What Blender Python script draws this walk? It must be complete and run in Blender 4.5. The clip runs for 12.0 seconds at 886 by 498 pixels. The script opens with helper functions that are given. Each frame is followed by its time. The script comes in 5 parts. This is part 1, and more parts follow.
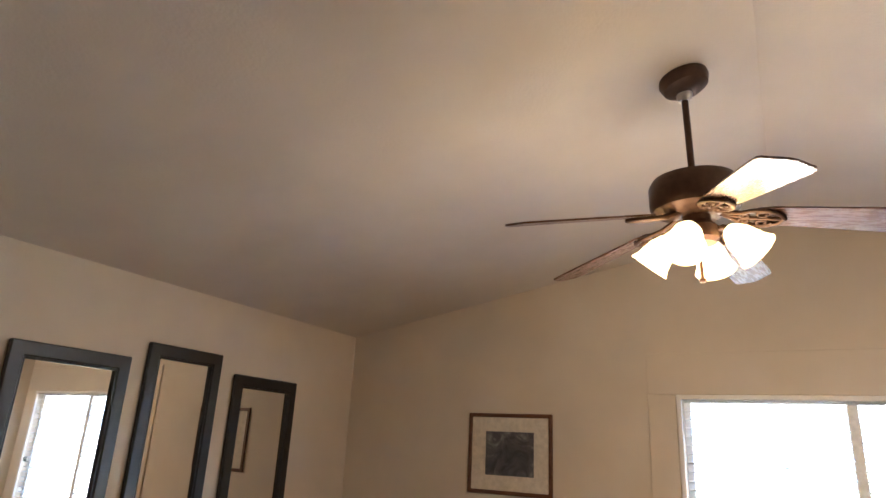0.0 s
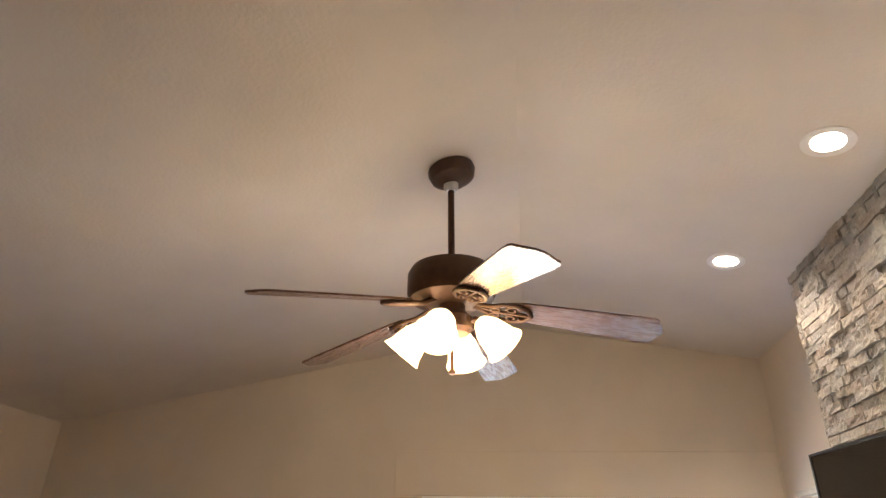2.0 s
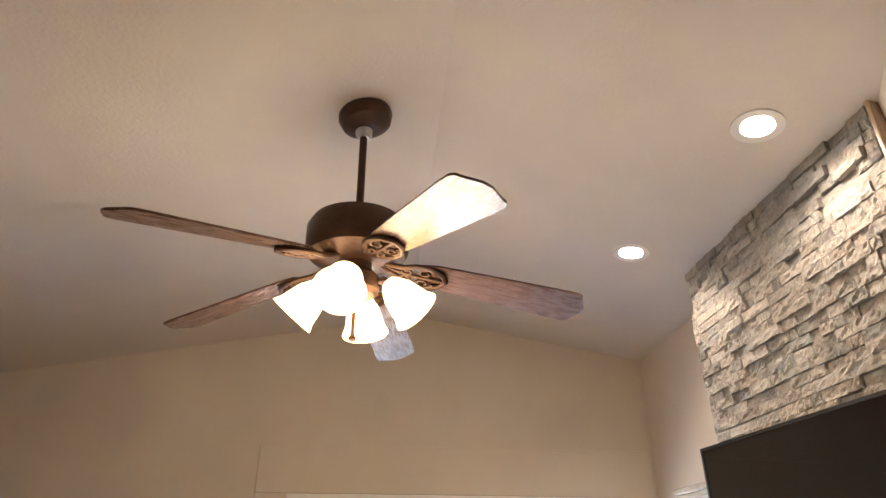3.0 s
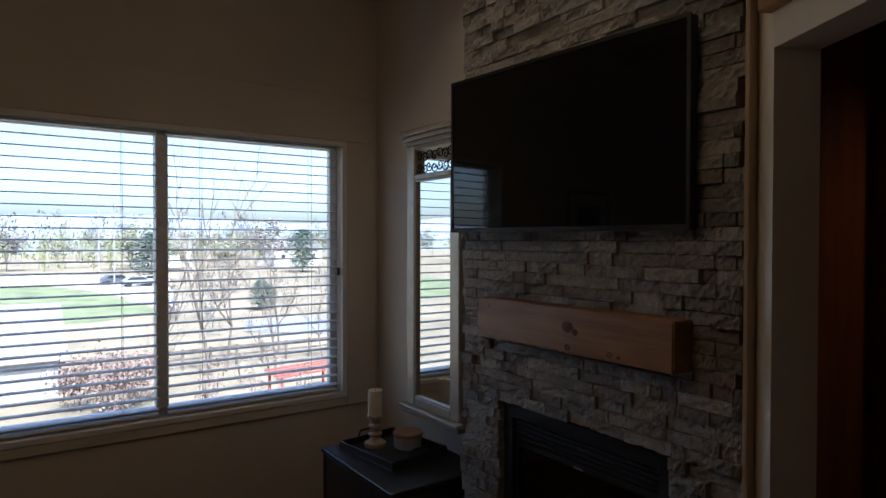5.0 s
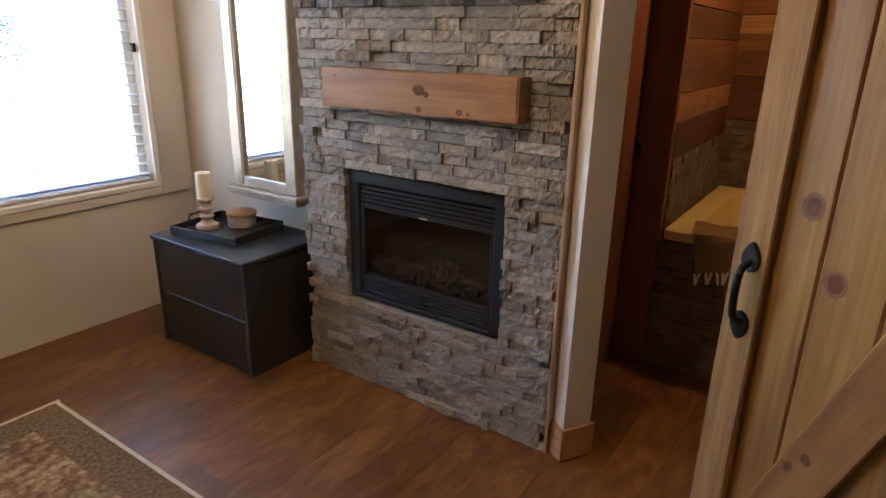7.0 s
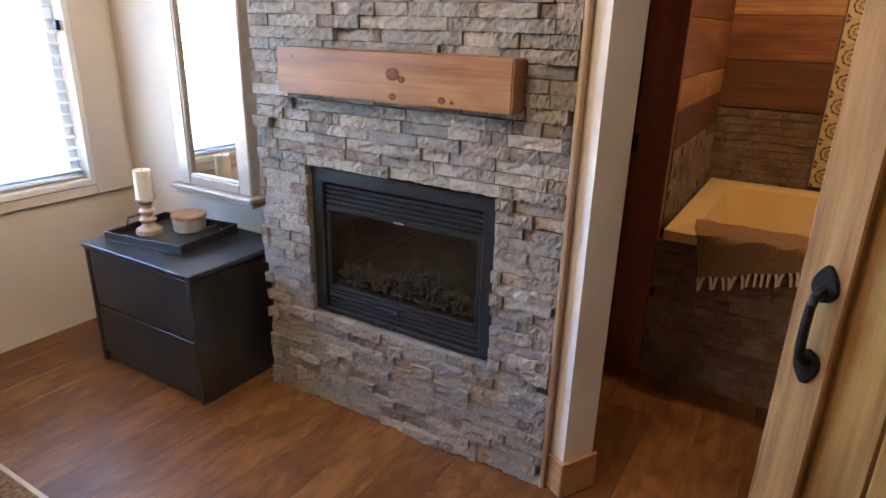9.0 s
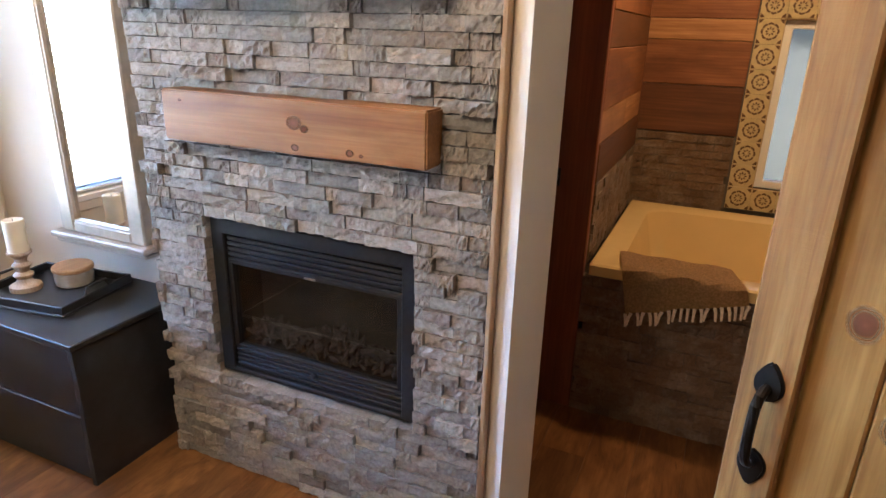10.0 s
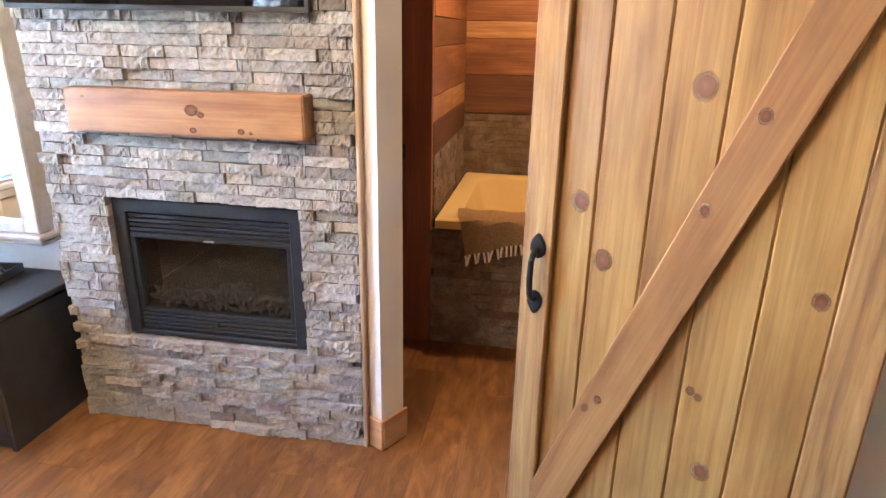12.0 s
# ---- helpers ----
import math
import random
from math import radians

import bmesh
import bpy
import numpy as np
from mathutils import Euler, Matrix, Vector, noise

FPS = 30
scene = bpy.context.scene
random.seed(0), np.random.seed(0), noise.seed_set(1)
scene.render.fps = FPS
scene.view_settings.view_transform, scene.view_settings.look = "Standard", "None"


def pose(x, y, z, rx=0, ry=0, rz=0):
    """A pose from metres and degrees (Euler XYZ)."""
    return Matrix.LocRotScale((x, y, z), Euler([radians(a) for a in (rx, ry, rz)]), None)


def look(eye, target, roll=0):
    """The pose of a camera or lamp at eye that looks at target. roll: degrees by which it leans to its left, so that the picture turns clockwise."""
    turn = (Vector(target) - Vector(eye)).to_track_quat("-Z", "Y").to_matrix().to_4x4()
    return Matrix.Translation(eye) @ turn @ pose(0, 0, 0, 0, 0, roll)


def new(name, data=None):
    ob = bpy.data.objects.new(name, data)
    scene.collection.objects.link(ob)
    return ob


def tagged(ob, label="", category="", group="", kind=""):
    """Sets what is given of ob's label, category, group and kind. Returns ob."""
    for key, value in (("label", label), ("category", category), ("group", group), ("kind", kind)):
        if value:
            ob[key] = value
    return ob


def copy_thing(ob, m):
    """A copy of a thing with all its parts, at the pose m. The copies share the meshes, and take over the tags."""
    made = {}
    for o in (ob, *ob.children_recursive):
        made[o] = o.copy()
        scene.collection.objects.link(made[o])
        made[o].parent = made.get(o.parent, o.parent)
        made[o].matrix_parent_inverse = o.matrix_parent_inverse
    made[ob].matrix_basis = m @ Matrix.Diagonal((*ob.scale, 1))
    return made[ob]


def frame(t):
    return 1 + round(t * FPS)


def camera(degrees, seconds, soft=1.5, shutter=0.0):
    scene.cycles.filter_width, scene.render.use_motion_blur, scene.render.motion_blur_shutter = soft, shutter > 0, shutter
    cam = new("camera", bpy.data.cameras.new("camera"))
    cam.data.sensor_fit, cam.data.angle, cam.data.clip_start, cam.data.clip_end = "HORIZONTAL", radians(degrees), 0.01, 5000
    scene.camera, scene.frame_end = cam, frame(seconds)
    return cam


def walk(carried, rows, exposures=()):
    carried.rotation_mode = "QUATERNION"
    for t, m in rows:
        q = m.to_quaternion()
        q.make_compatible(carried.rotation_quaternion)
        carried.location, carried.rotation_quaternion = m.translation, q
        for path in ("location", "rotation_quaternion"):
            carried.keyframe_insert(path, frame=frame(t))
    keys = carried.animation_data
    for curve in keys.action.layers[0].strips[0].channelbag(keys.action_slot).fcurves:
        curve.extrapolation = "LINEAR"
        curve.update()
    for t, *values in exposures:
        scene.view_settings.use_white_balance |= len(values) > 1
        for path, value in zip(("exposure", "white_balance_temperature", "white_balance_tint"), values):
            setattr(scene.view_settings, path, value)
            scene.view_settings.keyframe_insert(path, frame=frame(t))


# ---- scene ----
cam = camera(71.0, 12.0)

PATH = [
    (0, (-1.34, -4.428, 1.838), (-2.263, -2.76, 2.442), 2.9),
    (0.3, (-1.306, -4.415, 1.854), (-2.091, -2.734, 2.601), 2.3),
    (0.5, (-1.329, -4.445, 1.862), (-2.03, -2.738, 2.635), 2.3),
    (1, (-1.329, -4.449, 1.886), (-1.865, -2.709, 2.713), 1.7),
    (1.5, (-1.324, -4.389, 1.876), (-1.697, -2.625, 2.74), 1.4),
    (2, (-1.322, -4.19, 1.862), (-1.556, -2.419, 2.763), 1.2),
    (2.5, (-1.352, -4.016, 1.868), (-1.436, -2.253, 2.81), 0.9),
    (2.7, (-1.4, -3.95, 1.855), (-1.388, -2.187, 2.799), 0.7),
    (4.3, (-1.575, -3.541, 1.733), (-0.708, -1.795, 2.18), -0.7),
    (4.5, (-1.564, -3.489, 1.704), (-0.61, -1.76, 2.024), -0.6),
    (4.6, (-1.605, -3.478, 1.687), (-0.593, -1.772, 1.939), -0.9),
    (5, (-1.623, -3.407, 1.651), (-0.486, -1.761, 1.621), 0.1),
    (5.5, (-1.856, -3.365, 1.577), (-0.524, -1.938, 1.143), 1.0),
    (6, (-1.934, -3.355, 1.537), (-0.491, -2.095, 0.958), 1.2),
    (6.5, (-1.938, -3.338, 1.531), (-0.404, -2.211, 0.918), 1.3),
    (7, (-1.952, -3.318, 1.537), (-0.385, -2.253, 0.896), 1.2),
    (8.8, (-1.789, -3.135, 1.501), (-0.173, -2.172, 0.823), 1.4),
    (9, (-1.704, -3.088, 1.503), (-0.087, -2.126, 0.826), 1.5),
    (9.5, (-1.553, -3.038, 1.534), (0.067, -2.083, 0.854), 1.5),
    (10, (-1.508, -3.014, 1.617), (0.218, -2.257, 0.946), 1.7),
    (10.5, (-1.598, -3.003, 1.624), (0.22, -2.502, 0.958), 1.7),
    (11, (-1.78, -3.109, 1.611), (0.064, -2.708, 0.947), 1.6),
    (11.5, (-1.919, -3.173, 1.616), (-0.067, -2.808, 0.955), 1.3),
    (12, (-2.091, -3.161, 1.631), (-0.229, -2.847, 0.97), 1.1),
]
EXPOSURES = [(0.0, 4.75, 5150, 10), (0.5, 4.40, 5150, 10), (2.7, 4.60, 5150, 10), (4.3, 3.00, 5150, 10), (4.6, 2.10, 5200, 10), (5.0, 1.35, 5250, 10), (5.5, 0.90, 5300, 10), (6.0, 1.40, 5450, 10), (6.5, 3.30, 5550, 10), (7.0, 4.35, 5550, 10), (9.0, 5.05, 5000, 10), (10.0, 5.20, 5000, 10), (11.0, 6.00, 5000, 10), (12.0, 6.15, 4950, 10)]
walk(cam, [(t, look(eye, target, roll)) for t, eye, target, roll in PATH], EXPOSURES)

# ---- world, sun, large lights ----
world = bpy.data.worlds.new("world")
scene.world = world
world.use_nodes = True
wn = world.node_tree
sky = wn.nodes.new("ShaderNodeTexSky")
sky.sky_type = "NISHITA"
sky.sun_disc = False
sky.sun_elevation = radians(50)
sky.sun_rotation = radians(200)
sky.air_density, sky.dust_density, sky.ozone_density = 1.0, 3.0, 1.0
wn.links.new(sky.outputs[0], wn.nodes["Background"].inputs[0])
wn.nodes["Background"].inputs[1].default_value = 0.15
sun_data = bpy.data.lights.new("sun", "SUN")
sun_data.energy, sun_data.angle, sun_data.color = 5.0, radians(3), (1.0, 0.95, 0.88)
sun = new("sun", sun_data)
sun.matrix_world = look((0, -20, 30), (3, 0, 5))


# ---- mesh helpers ----
def box(bm, x0, x1, y0, y1, z0, z1, bevel=0.0, seg=1):
    """A box with bevelled edges, added to bm."""
    r = bmesh.ops.create_cube(bm, size=1.0)
    vs = r["verts"]
    for v in vs:
        v.co = Vector(((x0 + x1) / 2 + v.co.x * (x1 - x0), (y0 + y1) / 2 + v.co.y * (y1 - y0), (z0 + z1) / 2 + v.co.z * (z1 - z0)))
    if bevel:
        es = {e for v in vs for e in v.link_edges}
        bmesh.ops.bevel(bm, geom=list(es), offset=bevel, segments=seg, affect="EDGES", profile=0.5)
    return bm


def boxes(*spec, bevel=0.0):
    bm = bmesh.new()
    for s in spec:
        box(bm, *s, bevel=bevel)
    return bm


def ring(x0, x1, z0, z1, f, y0, y1, bevel=0.004, foot=None):
    """A rectangular frame with mitred corners, as one closed body."""
    bm = bmesh.new()
    g = f if foot is None else foot
    out = [(x0, z0), (x1, z0), (x1, z1), (x0, z1)]
    inn = [(x0 + f, z0 + g), (x1 - f, z0 + g), (x1 - f, z1 - f), (x0 + f, z1 - f)]
    v = [[bm.verts.new((x, y, z)) for x, z in loop] for loop in (out, inn) for y in (y0, y1)]
    of, ob, nf, nb = v
    for i in range(4):
        j = (i + 1) % 4
        for q in ((of[i], of[j], nf[j], nf[i]), (ob[i], nb[i], nb[j], ob[j]), (of[i], ob[i], ob[j], of[j]), (nf[i], nf[j], nb[j], nb[i])):
            bm.faces.new(q)
    bmesh.ops.recalc_face_normals(bm, faces=bm.faces)
    if bevel:
        bmesh.ops.bevel(bm, geom=[e for e in bm.edges if e.calc_face_angle(0) > 0.5], offset=bevel, segments=1, affect="EDGES")
    return bm


def lathe(profile, steps=24, bm=None, m=None):
    """A turned shape from (radius, height) pairs."""
    bm = bm or bmesh.new()
    rings = []
    for r, z in profile:
        ring = []
        for i in range(steps):
            a = 2 * math.pi * i / steps
            p = Vector((r * math.cos(a), r * math.sin(a), z))
            ring.append(bm.verts.new(m @ p if m else p))
        rings.append(ring)
    for a, b in zip(rings, rings[1:]):
        for i in range(steps):
            j = (i + 1) % steps
            bm.faces.new((a[i], a[j], b[j], b[i]))
    if profile[0][0] > 1e-4:
        bm.faces.new(list(reversed(rings[0])))
    if profile[-1][0] > 1e-4:
        bm.faces.new(rings[-1])
    bmesh.ops.recalc_face_normals(bm, faces=bm.faces)
    return bm


def prism(points, z0, z1, bm=None):
    """An upright prism over a plan polygon."""
    bm = bm or bmesh.new()
    lo = [bm.verts.new((x, y, z0)) for x, y in points]
    hi = [bm.verts.new((x, y, z1)) for x, y in points]
    bm.faces.new(list(reversed(lo)))
    bm.faces.new(hi)
    n = len(points)
    for i in range(n):
        bm.faces.new((lo[i], lo[(i + 1) % n], hi[(i + 1) % n], hi[i]))
    bmesh.ops.recalc_face_normals(bm, faces=bm.faces)
    return bm


def tube(points, radius, steps=8, bm=None, taper=None):
    """A round bar along a line of points."""
    bm = bm or bmesh.new()
    pts = [Vector(p) for p in points]
    rings = []
    for i, p in enumerate(pts):
        d = (pts[min(i + 1, len(pts) - 1)] - pts[max(i - 1, 0)]).normalized()
        side = d.cross(Vector((0.31, 0.23, 0.92))).normalized()
        up = d.cross(side)
        r = radius if taper is None else radius * (1 + (taper - 1) * i / (len(pts) - 1))
        rings.append([bm.verts.new(p + r * (math.cos(a) * side + math.sin(a) * up)) for a in (2 * math.pi * k / steps for k in range(steps))])
    for a, b in zip(rings, rings[1:]):
        for k in range(steps):
            j = (k + 1) % steps
            bm.faces.new((a[k], a[j], b[j], b[k]))
    bm.faces.new(list(reversed(rings[0])))
    bm.faces.new(rings[-1])
    bmesh.ops.recalc_face_normals(bm, faces=bm.faces)
    return bm


def mesh_of(bm, name, material, smooth=False):
    me = bpy.data.meshes.new(name)
    bm.to_mesh(me)
    bm.free()
    me.materials.append(material)
    if smooth:
        for p in me.polygons:
            p.use_smooth = True
        me.set_sharp_from_angle(angle=radians(35))
    return me


def part(name, bm, material, parent=None, label="", smooth=False, at=None):
    """Links a bmesh as one mesh object under a thing or a part."""
    ob = new(name, mesh_of(bm, name, material, smooth))
    if parent is not None:
        ob.parent = parent
    if at is not None:
        ob.matrix_basis = at
    if label:
        ob["label"] = label
    return ob


def thing(name, m, label, category, group="", kind=""):
    ob = new(name)
    ob.empty_display_size = 0.05
    ob.matrix_basis = m
    return tagged(ob, label, category, group, kind)


def structure(name, bm, material, label, category, smooth=False):
    return tagged(part(name, bm, material, smooth=smooth), label, category, kind="structure")


def cut(ob, x0, x1, y0, y1, z0, z1, m=None):
    """Cuts a box-shaped opening through ob's mesh."""
    bm = boxes((x0, x1, y0, y1, z0, z1))
    if m:
        bm.transform(m)
    me = bpy.data.meshes.new("cutter")
    bm.to_mesh(me)
    bm.free()
    tool = bpy.data.objects.new("cutter", me)
    scene.collection.objects.link(tool)
    mod = ob.modifiers.new("opening", "BOOLEAN")
    mod.operation, mod.object, mod.solver = "DIFFERENCE", tool, "EXACT"
    bpy.context.view_layer.update()
    dg = bpy.context.evaluated_depsgraph_get()
    done = bpy.data.meshes.new_from_object(ob.evaluated_get(dg))
    ob.modifiers.clear()
    ob.data = done
    bpy.data.objects.remove(tool)


# ---- materials ----
class Nodes:
    def __init__(self, name, rough=0.6, metal=0.0):
        self.m = bpy.data.materials.new(name)
        self.m.use_nodes = True
        self.t = self.m.node_tree
        self.b = self.t.nodes["Principled BSDF"]
        self.b.inputs["Roughness"].default_value = rough
        self.b.inputs["Metallic"].default_value = metal

    def add(self, kind, **sets):
        n = self.t.nodes.new(kind)
        for k, v in sets.items():
            n.inputs[k.replace("_", " ")].default_value = v
        return n

    def link(self, a, b):
        self.t.links.new(a, b)

    def coords(self, world_space=False, scale=(1, 1, 1), shuffle=True):
        mp = self.add("ShaderNodeMapping")
        mp.inputs["Scale"].default_value = scale
        if world_space:
            self.link(self.add("ShaderNodeNewGeometry").outputs["Position"], mp.inputs["Vector"])
        else:
            self.link(self.add("ShaderNodeTexCoord").outputs["Object"], mp.inputs["Vector"])
            if shuffle:
                mul = self.t.nodes.new("ShaderNodeMath")
                mul.operation = "MULTIPLY"
                mul.inputs[1].default_value = 37.0
                self.link(self.add("ShaderNodeObjectInfo").outputs["Random"], mul.inputs[0])
                self.link(mul.outputs[0], mp.inputs["Location"])
        return mp.outputs[0]

    def noise(self, vec, scale, detail=4.0, rough=0.55, distortion=0.0):
        n = self.add("ShaderNodeTexNoise", Scale=scale, Detail=detail, Roughness=rough, Distortion=distortion)
        self.link(vec, n.inputs["Vector"])
        return n.outputs["Fac"]

    def add_colour_noise(self, vec, scale):
        n = self.add("ShaderNodeTexNoise", Scale=scale, Detail=3.0)
        self.link(vec, n.inputs["Vector"])
        return n.outputs["Color"]

    def ramp(self, fac, stops):
        r = self.t.nodes.new("ShaderNodeValToRGB")
        els = r.color_ramp.elements
        while len(els) < len(stops):
            els.new(0.5)
        for e, (p, c) in zip(els, stops):
            e.position, e.color = p, (*c, 1) if len(c) == 3 else c
        self.link(fac, r.inputs[0])
        return r.outputs[0]

    def mix(self, fac, a, b, mode="MIX"):
        n = self.t.nodes.new("ShaderNodeMix")
        n.data_type, n.blend_type = "RGBA", mode
        for k, v in ((0, fac), (6, a), (7, b)):
            if isinstance(v, (int, float)):
                n.inputs[k].default_value = v
            elif isinstance(v, tuple):
                n.inputs[k].default_value = (*v, 1)
            else:
                self.link(v, n.inputs[k])
        return n.outputs[2]

    def colour(self, c):
        if isinstance(c, tuple):
            self.b.inputs["Base Color"].default_value = (*c, 1)
        else:
            self.link(c, self.b.inputs["Base Color"])

    def bump(self, height, strength=0.3, distance=0.01):
        n = self.add("ShaderNodeBump", Strength=strength, Distance=distance)
        self.link(height, n.inputs["Height"])
        self.link(n.outputs[0], self.b.inputs["Normal"])

    def rough(self, fac, lo, hi):
        n = self.add("ShaderNodeMapRange", To_Min=lo, To_Max=hi)
        self.link(fac, n.inputs["Value"])
        self.link(n.outputs[0], self.b.inputs["Roughness"])


def painted(name, c, rough=0.75, texture=120.0, amount=0.25, spread=0.06):
    n = Nodes(name, rough)
    v = n.coords(True)
    big = n.noise(v, 1.6, 3)
    lo = tuple(x * (1 - spread) for x in c)
    hi = tuple(min(1, x * (1 + spread)) for x in c)
    n.colour(n.ramp(big, [(0.3, lo), (0.7, hi)]))
    n.bump(n.noise(v, texture, 3), amount, 0.004)
    return n.m


def plain(name, c, rough=0.5, metal=0.0, scale=30.0, spread=0.12, bump=0.08):
    n = Nodes(name, rough, metal)
    v = n.coords(False)
    f = n.noise(v, scale, 4)
    n.colour(n.ramp(f, [(0.3, tuple(x * (1 - spread) for x in c)), (0.7, tuple(min(1, x * (1 + spread)) for x in c))]))
    n.rough(f, max(0.02, rough - 0.08), min(1, rough + 0.08))
    if bump:
        n.bump(n.noise(v, scale * 6, 3), bump, 0.002)
    return n.m


def wood(name, dark, mid, light, axis=0, rough=0.45, knots=0.0, fine=1.0, vary=0.3, knot_colour=(0.09, 0.03, 0.012)):
    """Sawn wood with its grain along a local axis."""
    n = Nodes(name, rough)
    sc = [9.0, 9.0, 9.0]
    sc[axis] = 0.55
    v = n.coords(False, tuple(x * fine for x in sc))
    grain = n.noise(v, 2.2, 6, 0.6, 0.6)
    fs = [60.0, 60.0, 60.0]
    fs[axis] = 1.6
    fibre = n.noise(n.coords(False, tuple(x * fine for x in fs)), 2.0, 4, 0.6)
    col = n.ramp(grain, [(0.28, dark), (0.47, mid), (0.72, light)])
    col = n.mix(0.35, col, n.ramp(fibre, [(0.35, dark), (0.65, light)]))
    ss = [5.0, 5.0, 5.0]
    ss[axis] = 1.3
    stain = n.noise(n.coords(False, tuple(ss)), 1.6, 5, 0.6, 0.4)
    col = n.mix(n.ramp(stain, [(0.42, (0, 0, 0)), (0.72, (0.75, 0.75, 0.75))]), col, dark)
    rnd = n.add("ShaderNodeObjectInfo").outputs["Random"]
    col = n.mix(vary, col, n.ramp(rnd, [(0.0, (0.45, 0.42, 0.4)), (0.5, (1, 1, 1)), (1.0, (1.0, 0.97, 0.9))]), "MULTIPLY")
    height = n.mix(0.5, grain, fibre)
    if knots:
        ks = [5.6, 5.6, 5.6]
        ks[axis] = 3.6
        vo = n.add("ShaderNodeTexVoronoi", Scale=1.0, Randomness=1.0)
        wob = n.mix(0.012, n.coords(False, tuple(ks)), n.noise(n.coords(False), 14, 2))
        n.link(wob, vo.inputs["Vector"])
        k = n.ramp(vo.outputs["Distance"], [(0.0, (1, 1, 1)), (knots * 0.75, (0.85, 0.85, 0.85)), (knots, (0, 0, 0))])
        col = n.mix(k, col, knot_colour)
    n.colour(col)
    n.rough(fibre, rough - 0.07, rough + 0.12)
    n.bump(height, 0.3, 0.003)
    return n.m


def ledger(name, tones, rough=0.8):
    """Split-face stone; each piece takes its own tone."""
    n = Nodes(name, rough)
    v = n.coords(True)
    geo = n.t.nodes.new("ShaderNodeNewGeometry")
    r = n.t.nodes.new("ShaderNodeMath")
    r.operation = "ADD"
    n.link(n.add("ShaderNodeObjectInfo").outputs["Random"], r.inputs[0])
    n.link(geo.outputs["Random Per Island"], r.inputs[1])
    fr = n.t.nodes.new("ShaderNodeMath")
    fr.operation = "FRACT"
    n.link(r.outputs[0], fr.inputs[0])
    col = n.ramp(fr.outputs[0], tones)
    patch = n.noise(v, 11, 5, 0.6)
    col = n.mix(n.ramp(patch, [(0.45, (0, 0, 0)), (0.75, (0.4, 0.4, 0.4))]), col, (0.44, 0.40, 0.34))
    grit = n.noise(v, 75, 5, 0.7)
    col = n.mix(0.55, col, n.ramp(grit, [(0.3, (0.45, 0.43, 0.42)), (0.7, (1.15, 1.12, 1.08))]), "MULTIPLY")
    n.colour(col)
    chip = n.add("ShaderNodeTexVoronoi", Scale=75.0, Randomness=1.0)
    n.link(n.mix(0.03, v, n.add_colour_noise(v, 35)), chip.inputs["Vector"])
    rough_face = n.mix(0.35, n.noise(v, 70, 8, 0.85, 1.2), chip.outputs["Distance"])
    n.bump(n.mix(0.25, rough_face, grit), 0.8, 0.010)
    return n.m


def emitter(name, c, strength):
    n = Nodes(name)
    n.b.inputs["Base Color"].default_value = (*c, 1)
    n.b.inputs["Emission Color"].default_value = (*c, 1)
    n.b.inputs["Emission Strength"].default_value = strength
    return n.m


def glass(name, rough=0.0, tint=(1, 1, 1), ior=1.02):
    n = Nodes(name, rough)
    n.b.inputs["Base Color"].default_value = (*tint, 1)
    n.b.inputs["Transmission Weight"].default_value = 1.0
    n.b.inputs["IOR"].default_value = ior
    return n.m


def rustic_floor(name):
    """Mottled, hand-scraped plank with soft figure and dark flecks."""
    n = Nodes(name, 0.36)
    figure = n.noise(n.coords(False, (2.6, 9.0, 9.0)), 1.7, 6, 0.62, 1.0)
    fibre = n.noise(n.coords(False, (3.0, 70.0, 70.0)), 2.0, 4, 0.6)
    blot = n.noise(n.coords(False, (1.5, 3.2, 3.2)), 1.5, 5, 0.6, 0.6)
    fleck = n.noise(n.coords(False, (9.0, 26.0, 26.0)), 2.0, 3, 0.6, 0.5)
    col = n.ramp(figure, [(0.30, (0.065, 0.024, 0.006)), (0.48, (0.160, 0.068, 0.018)), (0.68, (0.27, 0.133, 0.040))])
    col = n.mix(0.22, col, n.ramp(fibre, [(0.35, (0.075, 0.028, 0.007)), (0.65, (0.27, 0.135, 0.041))]))
    col = n.mix(n.ramp(blot, [(0.40, (0, 0, 0)), (0.70, (0.7, 0.7, 0.7))]), col, (0.080, 0.030, 0.008))
    col = n.mix(n.ramp(fleck, [(0.66, (0, 0, 0)), (0.76, (0.7, 0.7, 0.7))]), col, (0.05, 0.018, 0.006))
    rnd = n.add("ShaderNodeObjectInfo").outputs["Random"]
    col = n.mix(0.5, col, n.ramp(rnd, [(0.0, (0.55, 0.52, 0.5)), (0.5, (0.95, 0.92, 0.9)), (1.0, (1.15, 1.1, 1.0))]), "MULTIPLY")
    n.colour(col)
    n.rough(fibre, 0.30, 0.46)
    n.bump(n.mix(0.5, figure, fibre), 0.25, 0.003)
    return n.m


WALL = painted("wall_paint", (0.62, 0.555, 0.46))
CEIL = painted("ceiling_paint", (0.66, 0.61, 0.54), texture=70, amount=0.4)
WHITE = painted("white_trim", (0.78, 0.76, 0.72), 0.45, 40, 0.06, 0.03)
PIER = painted("pier_paint", (0.74, 0.69, 0.60), 0.6, 90, 0.15)
VINYL = plain("vinyl_frame", (0.72, 0.72, 0.70), 0.4)
PINE = wood("stained_pine", (0.15, 0.066, 0.013), (0.31, 0.170, 0.040), (0.41, 0.25, 0.074), 2, 0.42, 0.0, 0.8, 0.45)
PINE_BRACE = wood("stained_pine_brace", (0.16, 0.066, 0.016), (0.28, 0.132, 0.034), (0.36, 0.19, 0.058), 0, 0.45, 0.08, 0.9)
